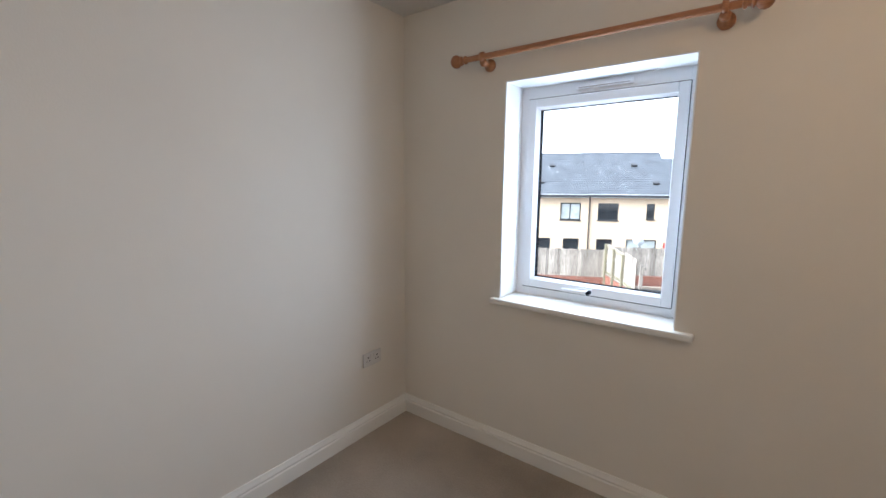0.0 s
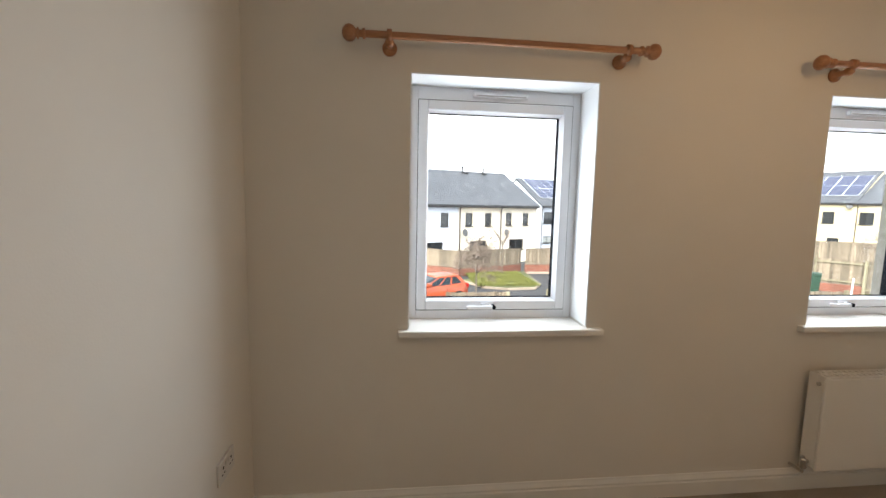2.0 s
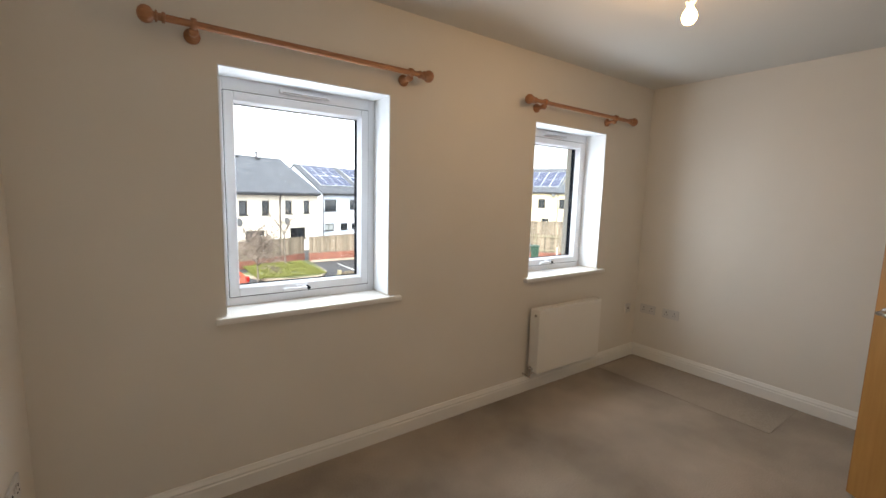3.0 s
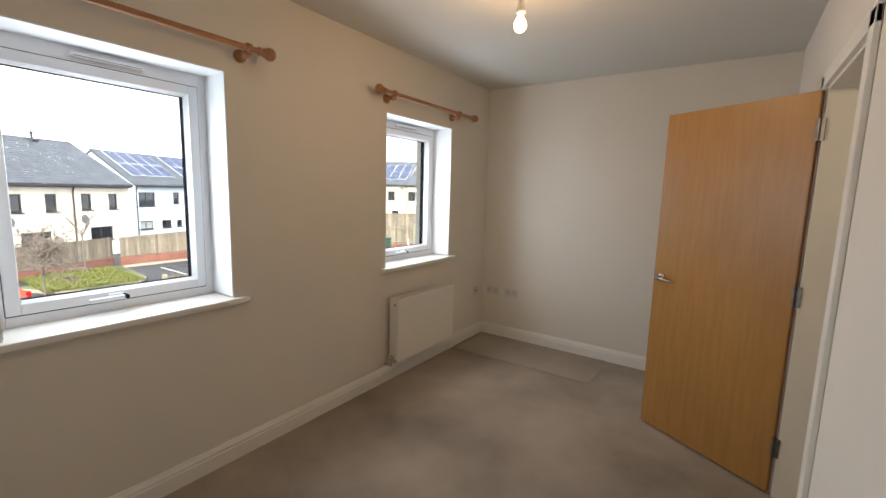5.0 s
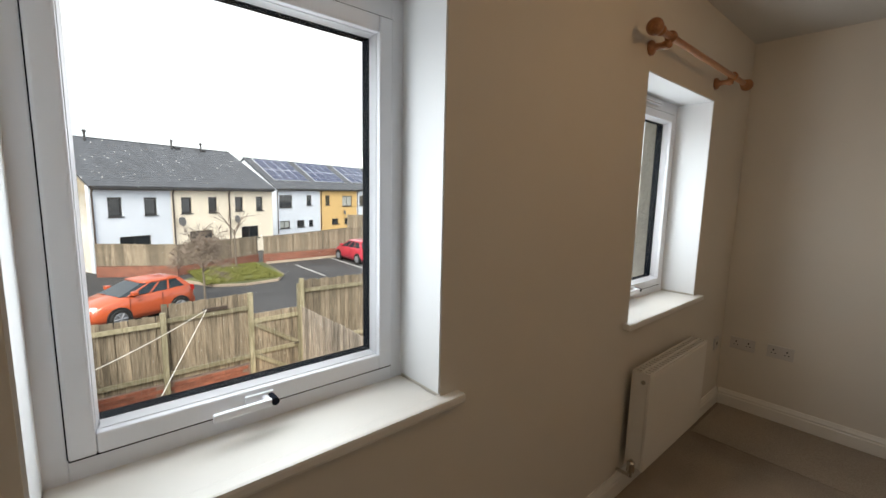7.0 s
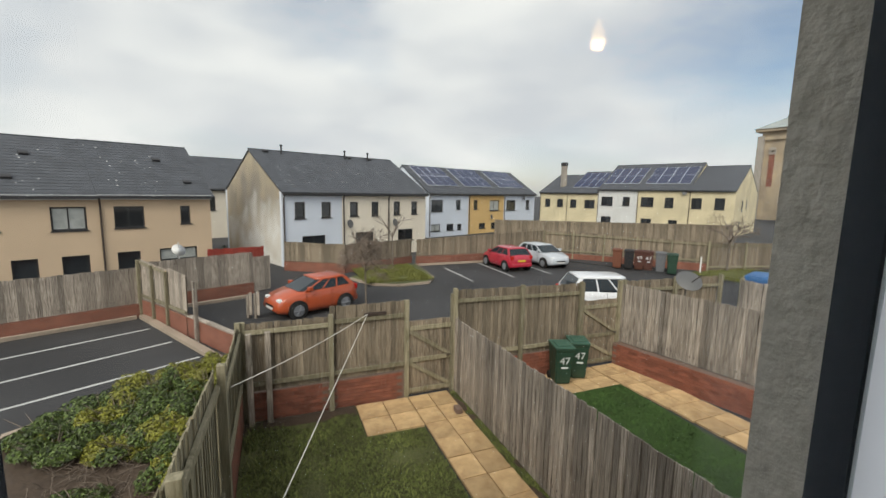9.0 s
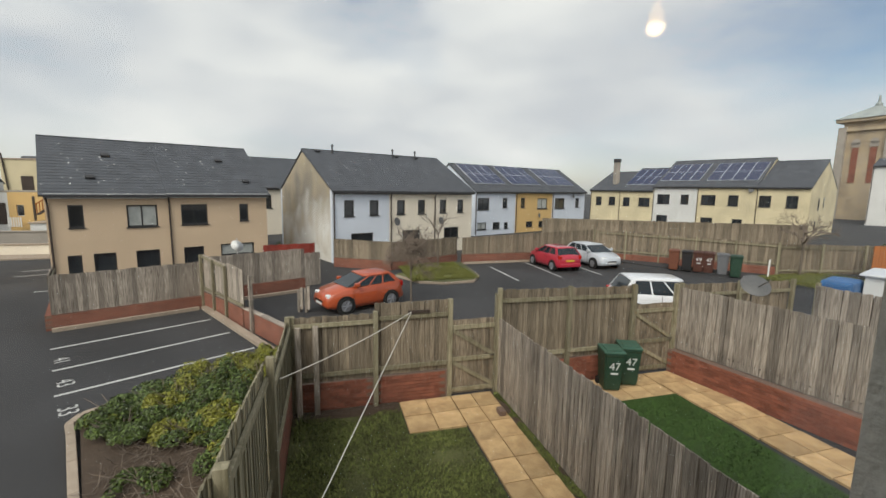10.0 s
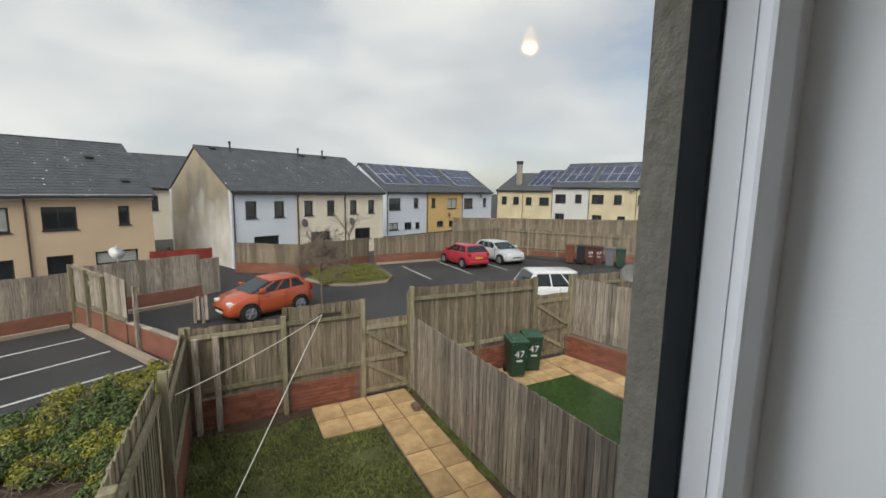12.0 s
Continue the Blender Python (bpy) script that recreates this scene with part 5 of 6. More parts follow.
# ---- cars ----
def car(name, m, paint, label, L=3.55, W=1.6, H=1.48, boot=0.0):
    root = thing(name, m, label, "car", "parked cars")
    hw = W / 2
    st = [(-L / 2, 0.42, 0.70, 0.80), (-L / 2 + 0.06, 0.26, 0.90, 0.90), (-L / 2 + 0.30, 0.20, 0.98, 0.97), (-0.9, 0.18, 0.96, 1.0), (0.0, 0.18, 0.92, 1.0), (0.75, 0.18, 0.90, 0.99),
          (L / 2 - 0.75, 0.18, 0.88, 0.97), (L / 2 - 0.32, 0.20, 0.78, 0.92), (L / 2 - 0.08, 0.24, 0.64, 0.82), (L / 2, 0.34, 0.52, 0.70)]
    bm = bmesh.new()
    rings = []
    for x, zb, zt, k in st:
        w = hw * k
        zm = zb + (zt - zb) * 0.45
        prof = [(-w * 0.90, zb), (-w, zb + (zt - zb) * 0.22), (-w * 1.0, zm), (-w * 0.97, zt - 0.06), (-w * 0.90, zt), (0, zt + 0.025), (w * 0.90, zt), (w * 0.97, zt - 0.06), (w, zm), (w, zb + (zt - zb) * 0.22), (w * 0.90, zb)]
        rings.append([bm.verts.new((x, y, z)) for y, z in prof])
    for a, b in zip(rings, rings[1:]):
        for i in range(len(a) - 1):
            bm.faces.new((a[i], b[i], b[i + 1], a[i + 1]))
        bm.faces.new((a[-1], b[-1], b[0], a[0]))
    bm.faces.new(rings[0]), bm.faces.new(rings[-1][::-1])
    bmesh.ops.recalc_face_normals(bm, faces=bm.faces[:])
    body = part("body", bm, paint, root, smooth=True)
    # cabin: glass below, painted roof and pillars
    xb0, xb1, xt0, xt1 = -L / 2 + 0.14, L / 2 - 0.78, -L / 2 + 0.42, L / 2 - 1.48
    zb, zt = 0.92, H - 0.07
    wb, wt = hw * 0.93, hw * 0.76
    def ring(z, f):
        x0, x1, w = xb0 + (xt0 - xb0) * f, xb1 + (xt1 - xb1) * f, wb + (wt - wb) * f
        return [(x0, -w * 0.9, z), (x0 + 0.12, -w, z), (x1 - 0.2, -w, z), (x1, -w * 0.82, z), (x1, w * 0.82, z), (x1 - 0.2, w, z), (x0 + 0.12, w, z), (x0, w * 0.9, z)]
    lo, hi = ring(zb, 0), ring(zt, 1)
    bm = bmesh.new()
    a, b = [bm.verts.new(v) for v in lo], [bm.verts.new(v) for v in hi]
    for i in range(8):
        j = (i + 1) % 8
        bm.faces.new((a[i], a[j], b[j], b[i]))
    bm.faces.new(b)
    bmesh.ops.recalc_face_normals(bm, faces=bm.faces[:])
    part("windows", bm, M_CARGLASS, root, "tinted car windows")
    bm = bmesh.new()
    r0 = [bm.verts.new((x * 1.0, y * 1.03, z - 0.01)) for x, y, z in hi]
    r1 = [bm.verts.new((x * 0.97, y * 0.94, z + 0.045)) for x, y, z in hi]
    r2 = [bm.verts.new((x * 0.82, y * 0.6, z + 0.075)) for x, y, z in hi]
    for p, q in ((r0, r1), (r1, r2)):
        for i in range(8):
            j = (i + 1) % 8
            bm.faces.new((p[i], p[j], q[j], q[i]))
    bm.faces.new(r2), bm.faces.new(r0[::-1])
    bmesh.ops.recalc_face_normals(bm, faces=bm.faces[:])
    part("roof", bm, paint, root, smooth=True)
    for s in (-1, 1):
        for f, wid in ((0.0, 0.10), (0.36, 0.03), (0.66, 0.03), (1.0, 0.045)):
            xa = xb0 + 0.1 + (xb1 - 0.2 - xb0 - 0.1) * f
            xt = xt0 + 0.1 + (xt1 - 0.2 - xt0 - 0.1) * f
            bm = bmesh.new()
            q = [(xa - wid, s * (wb + 0.008), zb), (xa + wid, s * (wb + 0.008), zb), (xt + wid * 0.8, s * (wt + 0.01), zt), (xt - wid * 0.8, s * (wt + 0.01), zt)]
            o = [bm.verts.new(v) for v in q]
            n_ = [bm.verts.new((v[0], v[1] - s * 0.04, v[2])) for v in q]
            bm.faces.new(o), bm.faces.new(n_[::-1])
            for i in range(4):
                j = (i + 1) % 4
                bm.faces.new((o[j], o[i], n_[i], n_[j]))
            bmesh.ops.recalc_face_normals(bm, faces=bm.faces[:])
            part("pillar", bm, paint, root)
        part("wing_mirror", boxes((xb1 - 0.42, xb1 - 0.26, s * (hw + 0.02) - 0.09, s * (hw + 0.02) + 0.09, 0.94, 1.07), bevel=0.03), paint, root)
        part("headlight", boxes((L / 2 - 0.34, L / 2 - 0.075, s * hw * 0.62 - 0.13, s * hw * 0.62 + 0.13, 0.58, 0.72), bevel=0.05), M_LAMPW, root)
        part("tail_light", boxes((-L / 2 - 0.0, -L / 2 + 0.2, s * hw * 0.78 - 0.1, s * hw * 0.78 + 0.09, 0.70, 0.92), bevel=0.04), M_LAMPR, root)
        part("door_seam", boxes((-0.42, -0.41, s * hw - 0.008, s * hw + 0.003, 0.3, 0.9), (0.55, 0.56, s * hw - 0.008, s * hw + 0.003, 0.3, 0.9)), M_DARK, root)
        for hx in (-0.62, 0.3):
            part("door_handle", boxes((hx - 0.09, hx + 0.03, s * hw - 0.01, s * hw + 0.02, 0.76, 0.79), bevel=0.008), paint, root)
        for wx in (L / 2 - 0.70, -L / 2 + 0.58):
            y = s * (hw - 0.10)
            part("wheel_arch", tube(bmesh.new(), (wx, s * (hw - 0.16), 0.30), (wx, s * (hw + 0.004), 0.30), 0.345, seg=24), M_DARK, root)
            wh = part("wheel", lathe(bmesh.new(), [(0.19, -0.09), (0.27, -0.095), (0.29, -0.07), (0.29, 0.07), (0.27, 0.095), (0.19, 0.09)], pose(wx, y + s * 0.03, 0.29, 90, 0, 0), 24), M_TYRE, root)
            bm = lathe(bmesh.new(), [(0.20, 0.0), (0.195, 0.02), (0.175, 0.025), (0.17, 0.008)], pose(wx, y + s * 0.115, 0.29, -90 * s, 0, 0), 24)
            for k in range(6):
                an = k * math.pi / 3
                tube(bm, (wx, y + s * 0.135, 0.29), (wx + 0.18 * math.cos(an), y + s * 0.13, 0.29 + 0.18 * math.sin(an)), 0.035, 0.028, 6)
            part("rim", bm, M_RIM, wh)
    part("grille", boxes((L / 2 - 0.07, L / 2 + 0.004, -0.32, 0.32, 0.42, 0.50), bevel=0.01), M_DARK, root)
    part("front_plate", boxes((L / 2 - 0.02, L / 2 + 0.015, -0.25, 0.25, 0.34, 0.42)), M_PLATEW, root)
    part("rear_plate", boxes((-L / 2 - 0.012, -L / 2 + 0.02, -0.25, 0.25, 0.58, 0.68)), M_PLATEY, root)
    part("rear_bumper", boxes((-L / 2 - 0.03, -L / 2 + 0.25, -hw * 0.86, hw * 0.86, 0.28, 0.50), bevel=0.06), paint, root)
    return root


car("hatchback_car", pose(0.36, 19.2, G, 0, 0, 203), M_CARO, "small orange five-door hatchback parked on the asphalt", 3.1, 1.48, 1.30)
car("hatchback_car", pose(12.0, 25.2, G, 0, 0, 92), M_CARR, "red hatchback parked nose to the fence", 3.4, 1.58, 1.34)
car("hatchback_car", pose(14.75, 25.4, G, 0, 0, -86), M_CARS, "silver hatchback parked facing out of its bay", 3.5, 1.62, 1.32)
car("hatchback_car", pose(10.92, 15.6, G, 0, 0, -20), M_CARW, "white hatchback parked behind the garden fence", 3.7, 1.66, 1.46)

# ---- bins, dish, washing line, garden clutter ----
def wheelie_bin(x, y, rz, material, label, number="", lid=None, size=1.0):
    root = thing("wheelie_bin", pose(x, y, G + 0.04, 0, 0, rz) @ Matrix.Diagonal((size, size, size, 1)), label, "bin", "wheelie bins")
    bm = bmesh.new()
    rings = []
    for z, w, d in ((0.04, 0.19, 0.22), (0.12, 0.20, 0.24), (0.9, 0.235, 0.30), (0.94, 0.25, 0.32), (0.99, 0.25, 0.32)):
        rings.append([bm.verts.new((sx * w, sy * d, z)) for sx, sy in ((-1, -1), (1, -1), (1, 1), (-1, 1))])
    for a, b in zip(rings, rings[1:]):
        for i in range(4):
            bm.faces.new((a[i], a[(i + 1) % 4], b[(i + 1) % 4], b[i]))
    bm.faces.new(rings[0][::-1]), bm.faces.new(rings[-1])
    bmesh.ops.bevel(bm, geom=[e for e in bm.edges if abs(e.verts[0].co.z - e.verts[1].co.z) > 0.02], offset=0.03, segments=2, affect="EDGES")
    part("body", bm, material, root)
    bm = boxes((-0.255, 0.255, -0.34, 0.31, 0.995, 1.03), bevel=0.012)
    box(bm, -0.17, 0.17, -0.23, 0.2, 1.03, 1.055, 0.012)
    part("lid", bm, lid or material, root)
    part("handle", tube(bmesh.new(), (-0.19, 0.35, 0.98), (0.19, 0.35, 0.98), 0.018), material, root)
    for s in (-1, 1):
        part("wheel", tube(bmesh.new(), (s * 0.19, 0.23, 0.10), (s * 0.24, 0.23, 0.10), 0.10, seg=16), M_TYRE, root)
    if number:
        text_ob("number", number, 0.27, pose(0.01, -0.293, 0.66, 94, 0, 0), M_STICKER, root)
        part("sticker", boxes((-0.07, 0.10, -0.285, -0.262, 0.46, 0.50)), M_STICKER, root)
    return root


wheelie_bin(5.30, 11.12, -18, M_BINGREEN, "dark green wheelie bin with white number, by the fence", "47", M_BINLID, 0.90)
wheelie_bin(5.86, 11.24, -24, M_BINGREEN, "dark green wheelie bin with white number, by the gate", "47", M_BINLID, 0.90)
for x, y, m_, n_, l_ in ((18.45, 22.95, M_BINRED, "", "brown wheelie bin by the far fence"), (18.87, 22.45, M_BINBLACK, "", "black wheelie bin by the far fence"),
                         (19.25, 22.05, M_BINBROWN, "49", "brown wheelie bin with white number"), (19.57, 21.68, M_BINBROWN, "47", "dark brown wheelie bin with white number"),
                         (19.88, 21.1, M_BINGREY, "", "grey wheelie bin by the verge"), (20.03, 20.45, M_BINGREEN, "", "green wheelie bin by the verge")):
    wheelie_bin(x, y, -48, m_, l_, n_, None, 1.12)

root = thing("satellite_dish", pose(8.05, 10.2, -0.42), "grey oval satellite dish on a fence pole", "satellite dish")
part("reflector", lathe(bmesh.new(), [(0.02, 0.0), (0.15, 0.02), (0.27, 0.06), (0.285, 0.07), (0.28, 0.075)], pose(0, 0, 0, 42, 0, -30), 24), M_DISH, root, smooth=True)
part("pole", tube(bmesh.new(), (0.02, 0.06, -0.05), (0.02, 0.06, G + 0.42), 0.02), M_STEEL, root)
part("feed_arm", tube(bmesh.new(), (0, 0, -0.05), (0.02, -0.3, 0.22), 0.012), M_STEEL, root)
root = thing("satellite_dish", pose(-4.4, 22.6, -0.95), "white satellite dish standing behind the fence", "satellite dish")
part("reflector", lathe(bmesh.new(), [(0.02, 0.0), (0.14, 0.02), (0.25, 0.06), (0.26, 0.07)], pose(0, 0, 0, 55, 0, 40), 20), M_WDISH, root, smooth=True)
part("pole", tube(bmesh.new(), (0.02, 0.03, 0.35), (0.02, 0.03, G + 0.80), 0.02), M_WDISH, root)

LT = Vector((0.86, 11.57, -0.90))


def line_curve(p, q, sag):
    bm = bmesh.new()
    pts = [Vector(p).lerp(Vector(q), i / 10) - Vector((0, 0, sag * 4 * (i / 10) * (1 - i / 10))) for i in range(11)]
    for a, b in zip(pts, pts[1:]):
        tube(bm, a, b, 0.006, seg=6)
    return bm


root = thing("washing_line", pose(0, 0, 0), "white washing line strung from the fence", "washing line")
part("line", line_curve(LT, (-2.08, 3.79, -1.42), 0.0), M_ROPE, root)
part("line", line_curve(LT, (-1.42, 9.4, -1.08), 0.06), M_ROPE, root)
part("hook", boxes((0.80, 1.25, 11.58, 11.62, -0.95, -0.88), bevel=0.008), M_PIPE, root)
for x, y in ((-1.0, 11.53), (-1.32, 11.50)):
    tagged(link("timber_prop", boxes((x - 0.05, x + 0.05, y - 0.05, y + 0.03, G + 0.03, -1.05), bevel=0.006), M_BOARDG), "grey timber prop against the fence", "post", "props")
root = thing("storage_box", pose(18.9, 15.0, G, 0, 0, 20), "blue tarpaulin-covered low store in a garden", "store")
part("cover", boxes((-0.9, 0.8, -0.5, 0.5, 0.0, 1.12), bevel=0.12), M_TARP, root)
root = thing("garden_shed", pose(20.5, 14.0, G, 0, 0, 20), "pale garden shed with a flat white roof", "shed")
part("walls", boxes((-1.0, 1.2, -0.9, 0.9, 0, 1.35)), M_WHITE, root)
part("roof", boxes((-1.15, 1.35, -1.05, 1.05, 1.35, 1.43), bevel=0.02), M_ALU, root)
root = thing("path_light", pose(21.6, 19.9, G), "white leaning marker post on the verge", "post")
part("post", tube(bmesh.new(), (0, 0, 0), (0.15, 0.1, 1.0), 0.04), M_WDISH, root)

# ---- trees, shrubs and grass ----
def tree(m, height, trunk, spread, label, seed, depth=5, split=3, droop=0.0):
    r = random.Random(seed)
    root = thing("bare_tree", m, label, "tree", "bare trees")
    bt, bc = bmesh.new(), bmesh.new()
    def grow(p, d, ln, rad, lev):
        q = p + d * ln
        tube(bt if lev == 0 else bc, p, q, rad, rad * 0.72, 7 if lev == 0 else (5 if lev < 3 else 3))
        if lev == depth:
            return
        for k in range(split if lev else split + 3):
            t = Vector((r.uniform(-1, 1), r.uniform(-1, 1), r.uniform(-0.5, 0.7))).normalized()
            nd = (d * (0.75 if lev else 0.9) + t * spread).normalized()
            grow(p + d * ln * (r.uniform(0.55, 1.0) if lev else r.uniform(0.85, 1.0)), nd, ln * r.uniform(0.55, 0.8) * (0.62 if lev == 0 else 1), max(0.008, rad * 0.58), lev + 1)
    grow(Vector((0, 0, 0)), Vector((r.uniform(-0.03, 0.03), 0, 1)).normalized(), trunk, height * 0.016, 0)
    part("trunk", bt, M_BARK, root)
    part("crown", bc, M_TWIG, root, "crown of bare winter twigs")
    return root


tree(pose(2.35, 19.1, G), 2.6, 1.55, 0.95, "small bare tree with a dense round twig crown", 3, 5, 4)
tree(pose(5.3, 26.2, G + 0.1), 2.6, 2.0, 0.55, "slender bare sapling on the island", 8, 3, 2)
tree(pose(24.0, 20.0, G), 4.5, 1.9, 0.75, "bare tree on the verge by the fence", 12, 5, 3)


def leaf_mesh(cells, count, size, seed, stem=False):
    """A heap of small folded leaves inside the given mounds (x, y, z, rx, ry, rz)."""
    r = random.Random(seed)
    vs, fs = [], []
    for i in range(count):
        cx, cy, cz, rx, ry, rz = cells[r.randrange(len(cells))]
        d = Vector((r.gauss(0, 1), r.gauss(0, 1), abs(r.gauss(0, 1)))).normalized() * (r.uniform(0.5, 1.0) ** 0.6)
        p = Vector((cx + d.x * rx, cy + d.y * ry, cz + d.z * rz))
        n = Vector((d.x + r.uniform(-0.8, 0.8), d.y + r.uniform(-0.8, 0.8), d.z + r.uniform(-0.3, 0.9))).normalized()
        t = n.orthogonal().normalized()
        t.rotate(Matrix.Rotation(r.uniform(0, 6.28), 3, n))
        b = n.cross(t)
        s = size * r.uniform(0.6, 1.3)
        k = len(vs)
        vs += [p - t * s, p + b * s * 0.45 + n * s * 0.15, p + t * s, p - b * s * 0.45 + n * s * 0.15]
        fs += [(k, k + 1, k + 2), (k, k + 2, k + 3)]
    me = bpy.data.meshes.new("leaves")
    me.from_pydata(vs, [], fs)
    return me


def shrub(x, y, w, h, material, label, seed, count=1500, size=0.034):
    r = random.Random(seed)
    root = thing("shrub", pose(x, y, G + 0.08), label, "shrub", "bed shrubs")
    bm = bmesh.new()
    tips = []
    for i in range(16):
        a, e = r.uniform(0, 6.28), r.uniform(0.2, 1.0)
        q = (math.cos(a) * w * 0.8 * e, math.sin(a) * w * 0.8 * e, h * r.uniform(0.6, 1.0))
        tips.append(q)
        tube(bm, (0, 0, 0), q, 0.012, 0.004, 4)
    part("stems", bm, M_TWIG, root)
    cells = [(r.uniform(-0.6, 0.6) * w, r.uniform(-0.6, 0.6) * w, h * r.uniform(0.1, 0.55), w * r.uniform(0.18, 0.45), w * r.uniform(0.18, 0.45), h * r.uniform(0.2, 0.5)) for _ in range(16)]
    me = leaf_mesh(cells, count, size, seed)
    me.materials.append(material)
    ob = new("leaves", me)
    ob.parent = root


BED = ((-4.6, 12.2, 0.55, 0.42, 0), (-3.9, 12.6, 0.6, 0.5, 0), (-3.2, 13.0, 0.6, 0.6, 1), (-2.6, 13.4, 0.5, 0.68, 1), (-2.1, 13.7, 0.45, 0.7, 1), (-4.2, 11.5, 0.5, 0.40, 0), (-3.4, 11.9, 0.6, 0.55, 0),
       (-2.7, 12.4, 0.6, 0.65, 0), (-2.1, 12.8, 0.5, 0.75, 1), (-2.2, 11.8, 0.55, 0.7, 0), (-2.0, 10.9, 0.45, 0.7, 1), (-2.9, 11.2, 0.5, 0.45, 0), (-2.1, 10.0, 0.4, 0.6, 1), (-2.2, 9.0, 0.4, 0.5, 0), (-2.0, 8.0, 0.35, 0.55, 1),
       (-4.7, 12.0, 0.3, 0.3, 1), (-3.6, 12.3, 0.45, 0.6, 1), (-2.9, 12.8, 0.4, 0.72, 0), (-2.5, 11.4, 0.45, 0.6, 1), (-2.3, 10.4, 0.4, 0.6, 0), (-3.3, 11.3, 0.4, 0.4, 1), (-3.4, 10.0, 0.35, 0.22, 0), (-2.9, 8.9, 0.35, 0.2, 0))
for i, (x, y, w, h, gold) in enumerate(BED):
    shrub(x, y, w * 1.35, h * 0.9, M_LEAFY if gold else M_LEAF, "low golden-green leafy shrub in the planting bed" if gold else "low dark green leafy shrub in the planting bed", 30 + i, 5600 if h > 0.3 else 1300)
bm = bmesh.new()
for i in range(420):
    t = rng.uniform(0, 1)
    x, y = rng.uniform(-4.2, -2.2) + (1 - t) * 0.3, 8.6 + t * 2.9
    if x < -5.2 + (12 - y) * 0.52 + 0.1:
        continue
    a = rng.uniform(0, 6.28)
    ln = rng.uniform(0.1, 0.4)
    tube(bm, (x, y, G + 0.10), (x + math.cos(a) * ln, y + math.sin(a) * ln, G + 0.10 + rng.uniform(0.02, 0.28)), 0.006, 0.003, 3)
tagged(link("dead_twigs", bm, M_TWIG), "dry brown dead twigs lying in the bed", "twigs", kind="stuff")


def grass(name, inside, x0, x1, y0, y1, z, count, h, material, label, seed):
    r = random.Random(seed)
    vs, fs = [], []
    for i in range(count):
        x, y = r.uniform(x0, x1), r.uniform(y0, y1)
        if not inside(x, y) or noise.noise((x * 1.3, y * 1.3, 0)) + r.uniform(-0.25, 0.25) < -0.35:
            continue
        a, l_, w = r.uniform(0, 6.28), h * r.uniform(0.4, 1.3), 0.011
        k = len(vs)
        dx, dy = math.cos(a), math.sin(a)
        vs += [(x - dy * w, y + dx * w, z), (x + dy * w, y - dx * w, z), (x + dx * l_ * 0.7, y + dy * l_ * 0.7, z + l_ * r.uniform(0.4, 0.9))]
        fs.append((k, k + 1, k + 2))
    me = bpy.data.meshes.new(name)
    me.from_pydata(vs, [], fs)
    me.materials.append(material)
    return tagged(new(name, me), label, "grass", kind="stuff")


grass("lawn_grass", lambda x, y: not (x > 0.58 and y > 10.36) and y < 11.2 + 0.12 * math.sin(x * 5), -1.4, 1.68, 6.0, 11.5, G + 0.03, 60000, 0.05, M_BLADE, "short winter lawn grass with clover", 1)
grass("green_lawn_grass", lambda x, y: True, 2.95, 6.5, 6.2, 10.45, G + 0.05, 45000, 0.035, M_BLADE3, "short dense dark green lawn pile", 5)
grass("tuft_grass", lambda x, y: True, -1.42, -1.1, 10.0, 11.3, G + 0.03, 300, 0.22, M_BLADE, "long grass tufts along the wall", 2)
grass("island_grass", lambda x, y: x > 3.0 and y < 26.8 and y > 22.4 and x < 6.4, 2.8, 6.6, 22.3, 26.8, G + 0.14, 26000, 0.13, M_BLADE2, "yellow-green grass on the island", 3)
grass("verge_grass", lambda x, y: True, 21.0, 26.0, 17.0, 20.2, G + 0.10, 9000, 0.12, M_BLADE2, "rough grass on the verge", 4)
grass("moss_strip", lambda x, y: noise.noise((x * 4, y * 2.0, 3)) > -0.1, 2.60, 2.78, 5.0, 11.5, G + 0.035, 9000, 0.045, M_BLADE, "moss and weeds along the fence foot", 9)
shrub(-3.2, 30.3, 0.7, 1.1, M_LEAF, "dark evergreen shrub beside the lane", 60, 1500, 0.07)
shrub(33.0, 20.5, 1.4, 1.6, M_LEAF, "dark evergreen hedge clump by the orange fence", 61, 2500, 0.10)
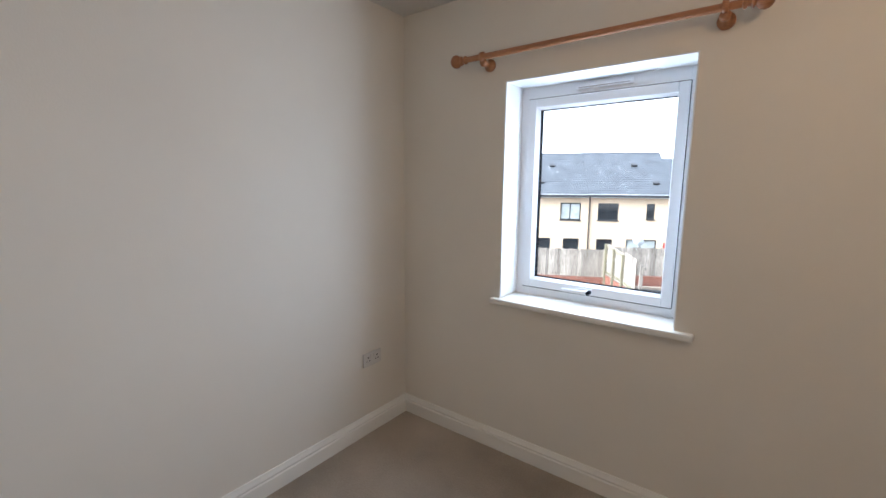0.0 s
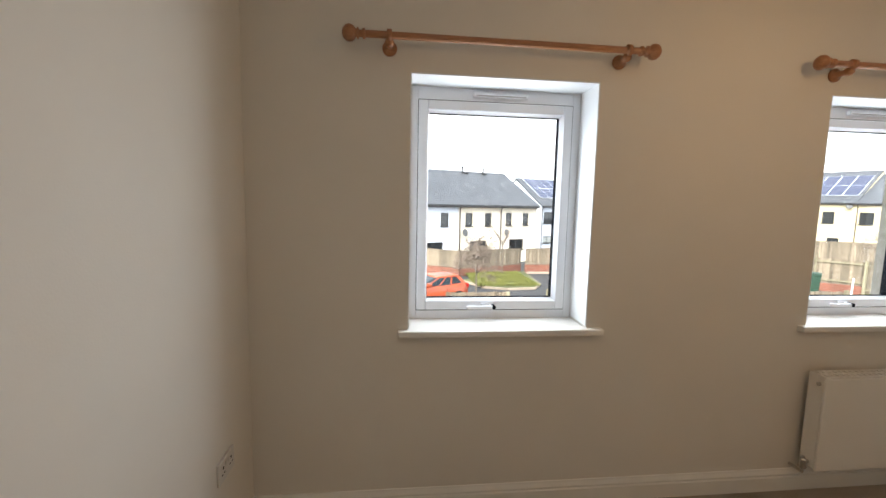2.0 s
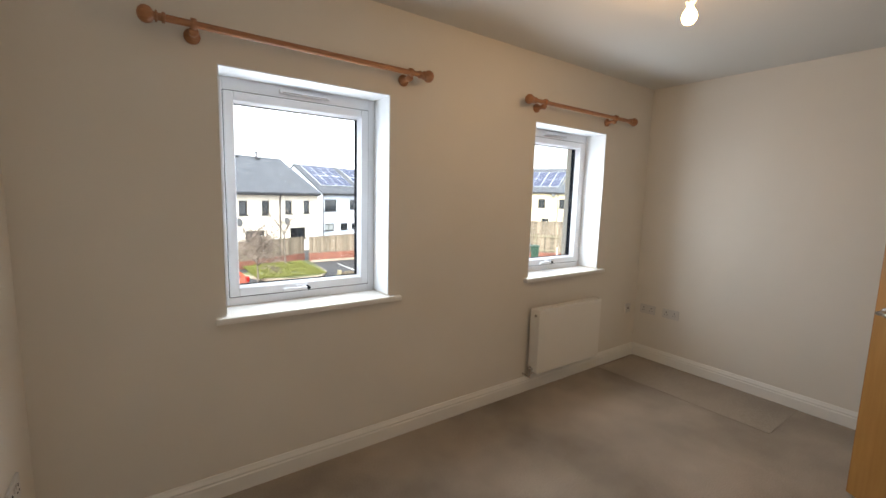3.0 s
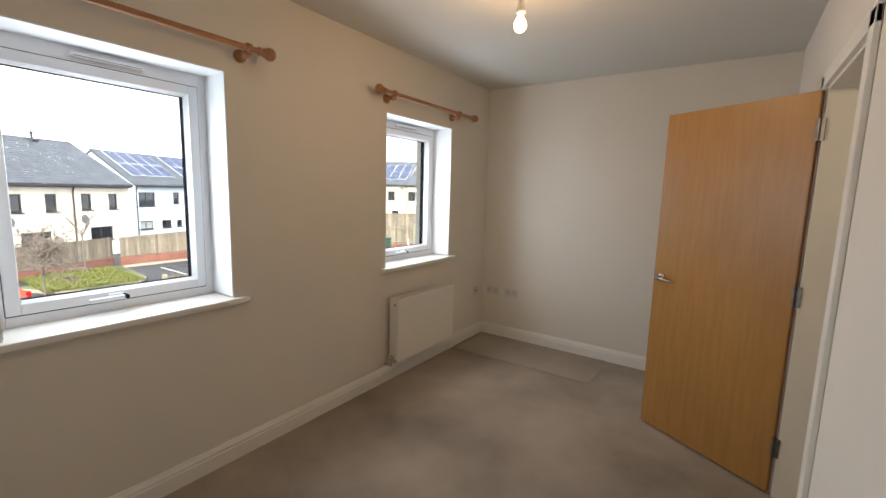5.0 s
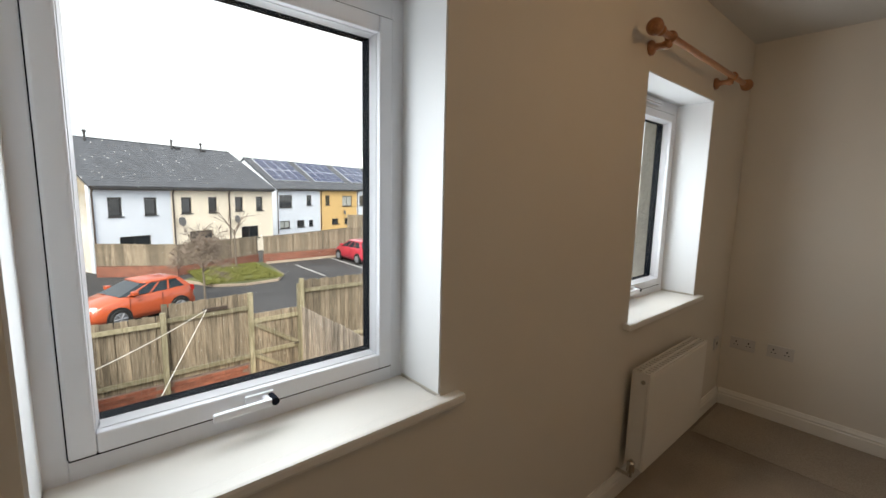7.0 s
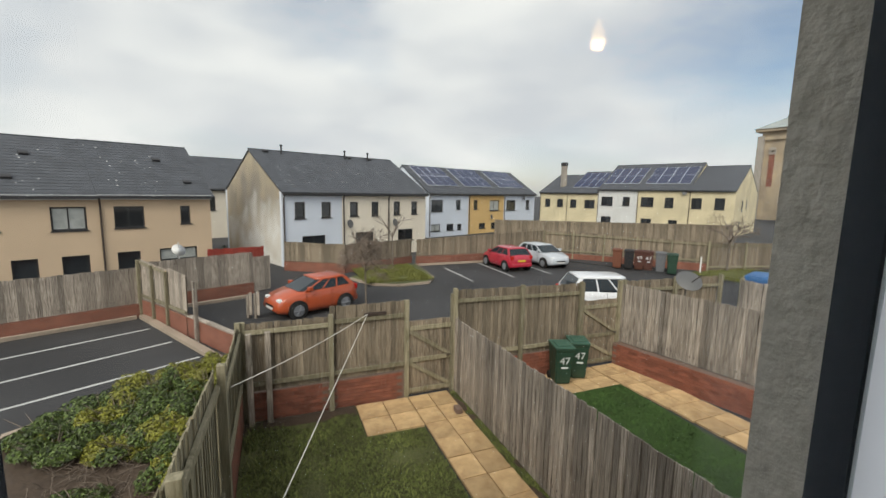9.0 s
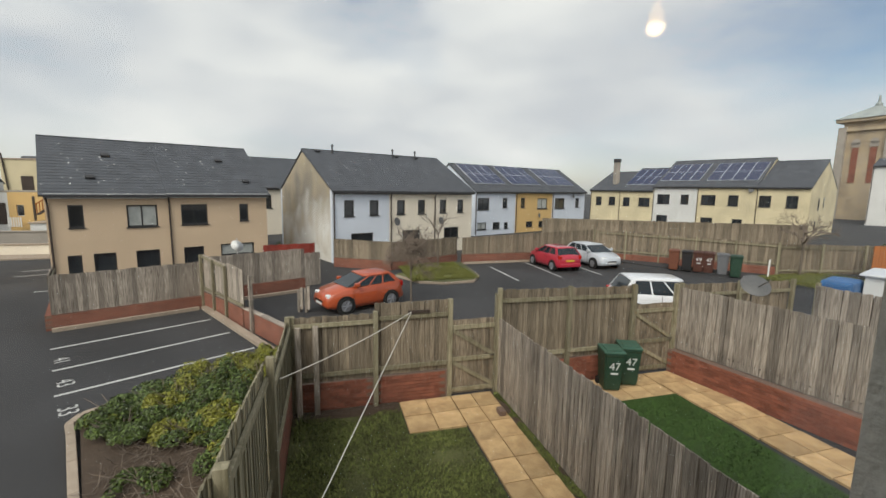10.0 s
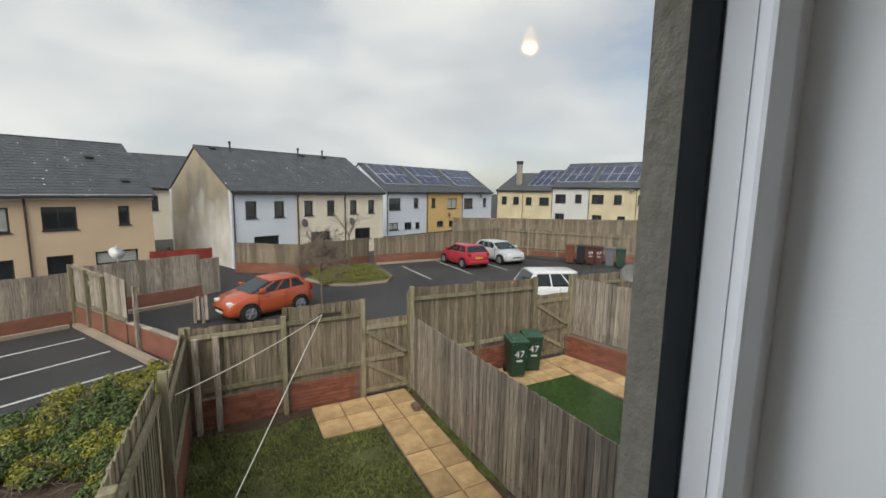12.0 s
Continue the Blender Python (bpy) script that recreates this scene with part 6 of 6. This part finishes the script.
bm = boxes((2.42, 2.55, 10.55, 10.75, G + 0.03, G + 0.15), bevel=0.02)
tagged(link("loose_brick", bm, M_MORTAR), "dark loose block lying beside the fence", "block")

# ---- paving slabs ----
root = thing("pavement_path", pose(0, 0, G), "buff concrete slab path across the lawn", "path", kind="structure")
def slab(x0, x1, y0, y1, parent):
    ob = part("slab", boxes((0.010, x1 - x0 - 0.010, 0.010, y1 - y0 - 0.010, 0, 0.045 + rng.uniform(-0.004, 0.004)), bevel=0.004), M_SLAB, parent)
    ob.matrix_basis = pose(x0, y0, 0, rng.uniform(-0.4, 0.4), rng.uniform(-0.4, 0.4), rng.uniform(-0.5, 0.5))
for i in range(14):
    y1 = 11.58 - i * 0.56
    for k in range(2):
        slab(1.72 + k * 0.45, 2.17 + k * 0.45, y1 - 0.56, y1, root)
for i in range(2):
    for k in range(2):
        slab(0.61 + k * 0.55, 1.16 + k * 0.55, 11.58 - (i + 1) * 0.58, 11.58 - i * 0.58, root)
root = thing("pavement_path", pose(0, 0, G), "buff concrete slab path in the next garden", "path", kind="structure")
for i in range(14):
    y1 = 11.55 - i * 0.56
    sh = (11.55 - y1) * 0.13
    for k in range(2):
        slab(6.57 + k * 0.5 + sh * 0.4, 7.07 + k * 0.5 + sh * 0.4, y1 - 0.56, y1, root)
for i in range(2):
    for k in range(7):
        slab(2.95 + k * 0.515, 2.95 + (k + 1) * 0.515, 11.55 - (i + 1) * 0.52, 11.55 - i * 0.52, root)

# ---- bricks of the low garden walls ----
for wall, d, h in LATER:
    rows, laid = int(h / 0.075), 0
    for j in range(rows):
        x = -0.1125 if j % 2 else 0.0
        while x < d - 0.05:
            if x >= -0.001 and x + 0.225 <= d + 0.01 and laid < 300:
                ob = new("brick", BRICK_ME)
                ob.parent = wall
                ob.matrix_basis = Matrix.Translation((x, -0.030 + rng.uniform(-0.002, 0.002), j * 0.075))
                if d > 6:
                    ob.matrix_basis = Matrix.Translation((d - x, 0.212, j * 0.075)) @ pose(0, 0, 0, 0, 0, 180)
                laid += 1
            x += 0.225
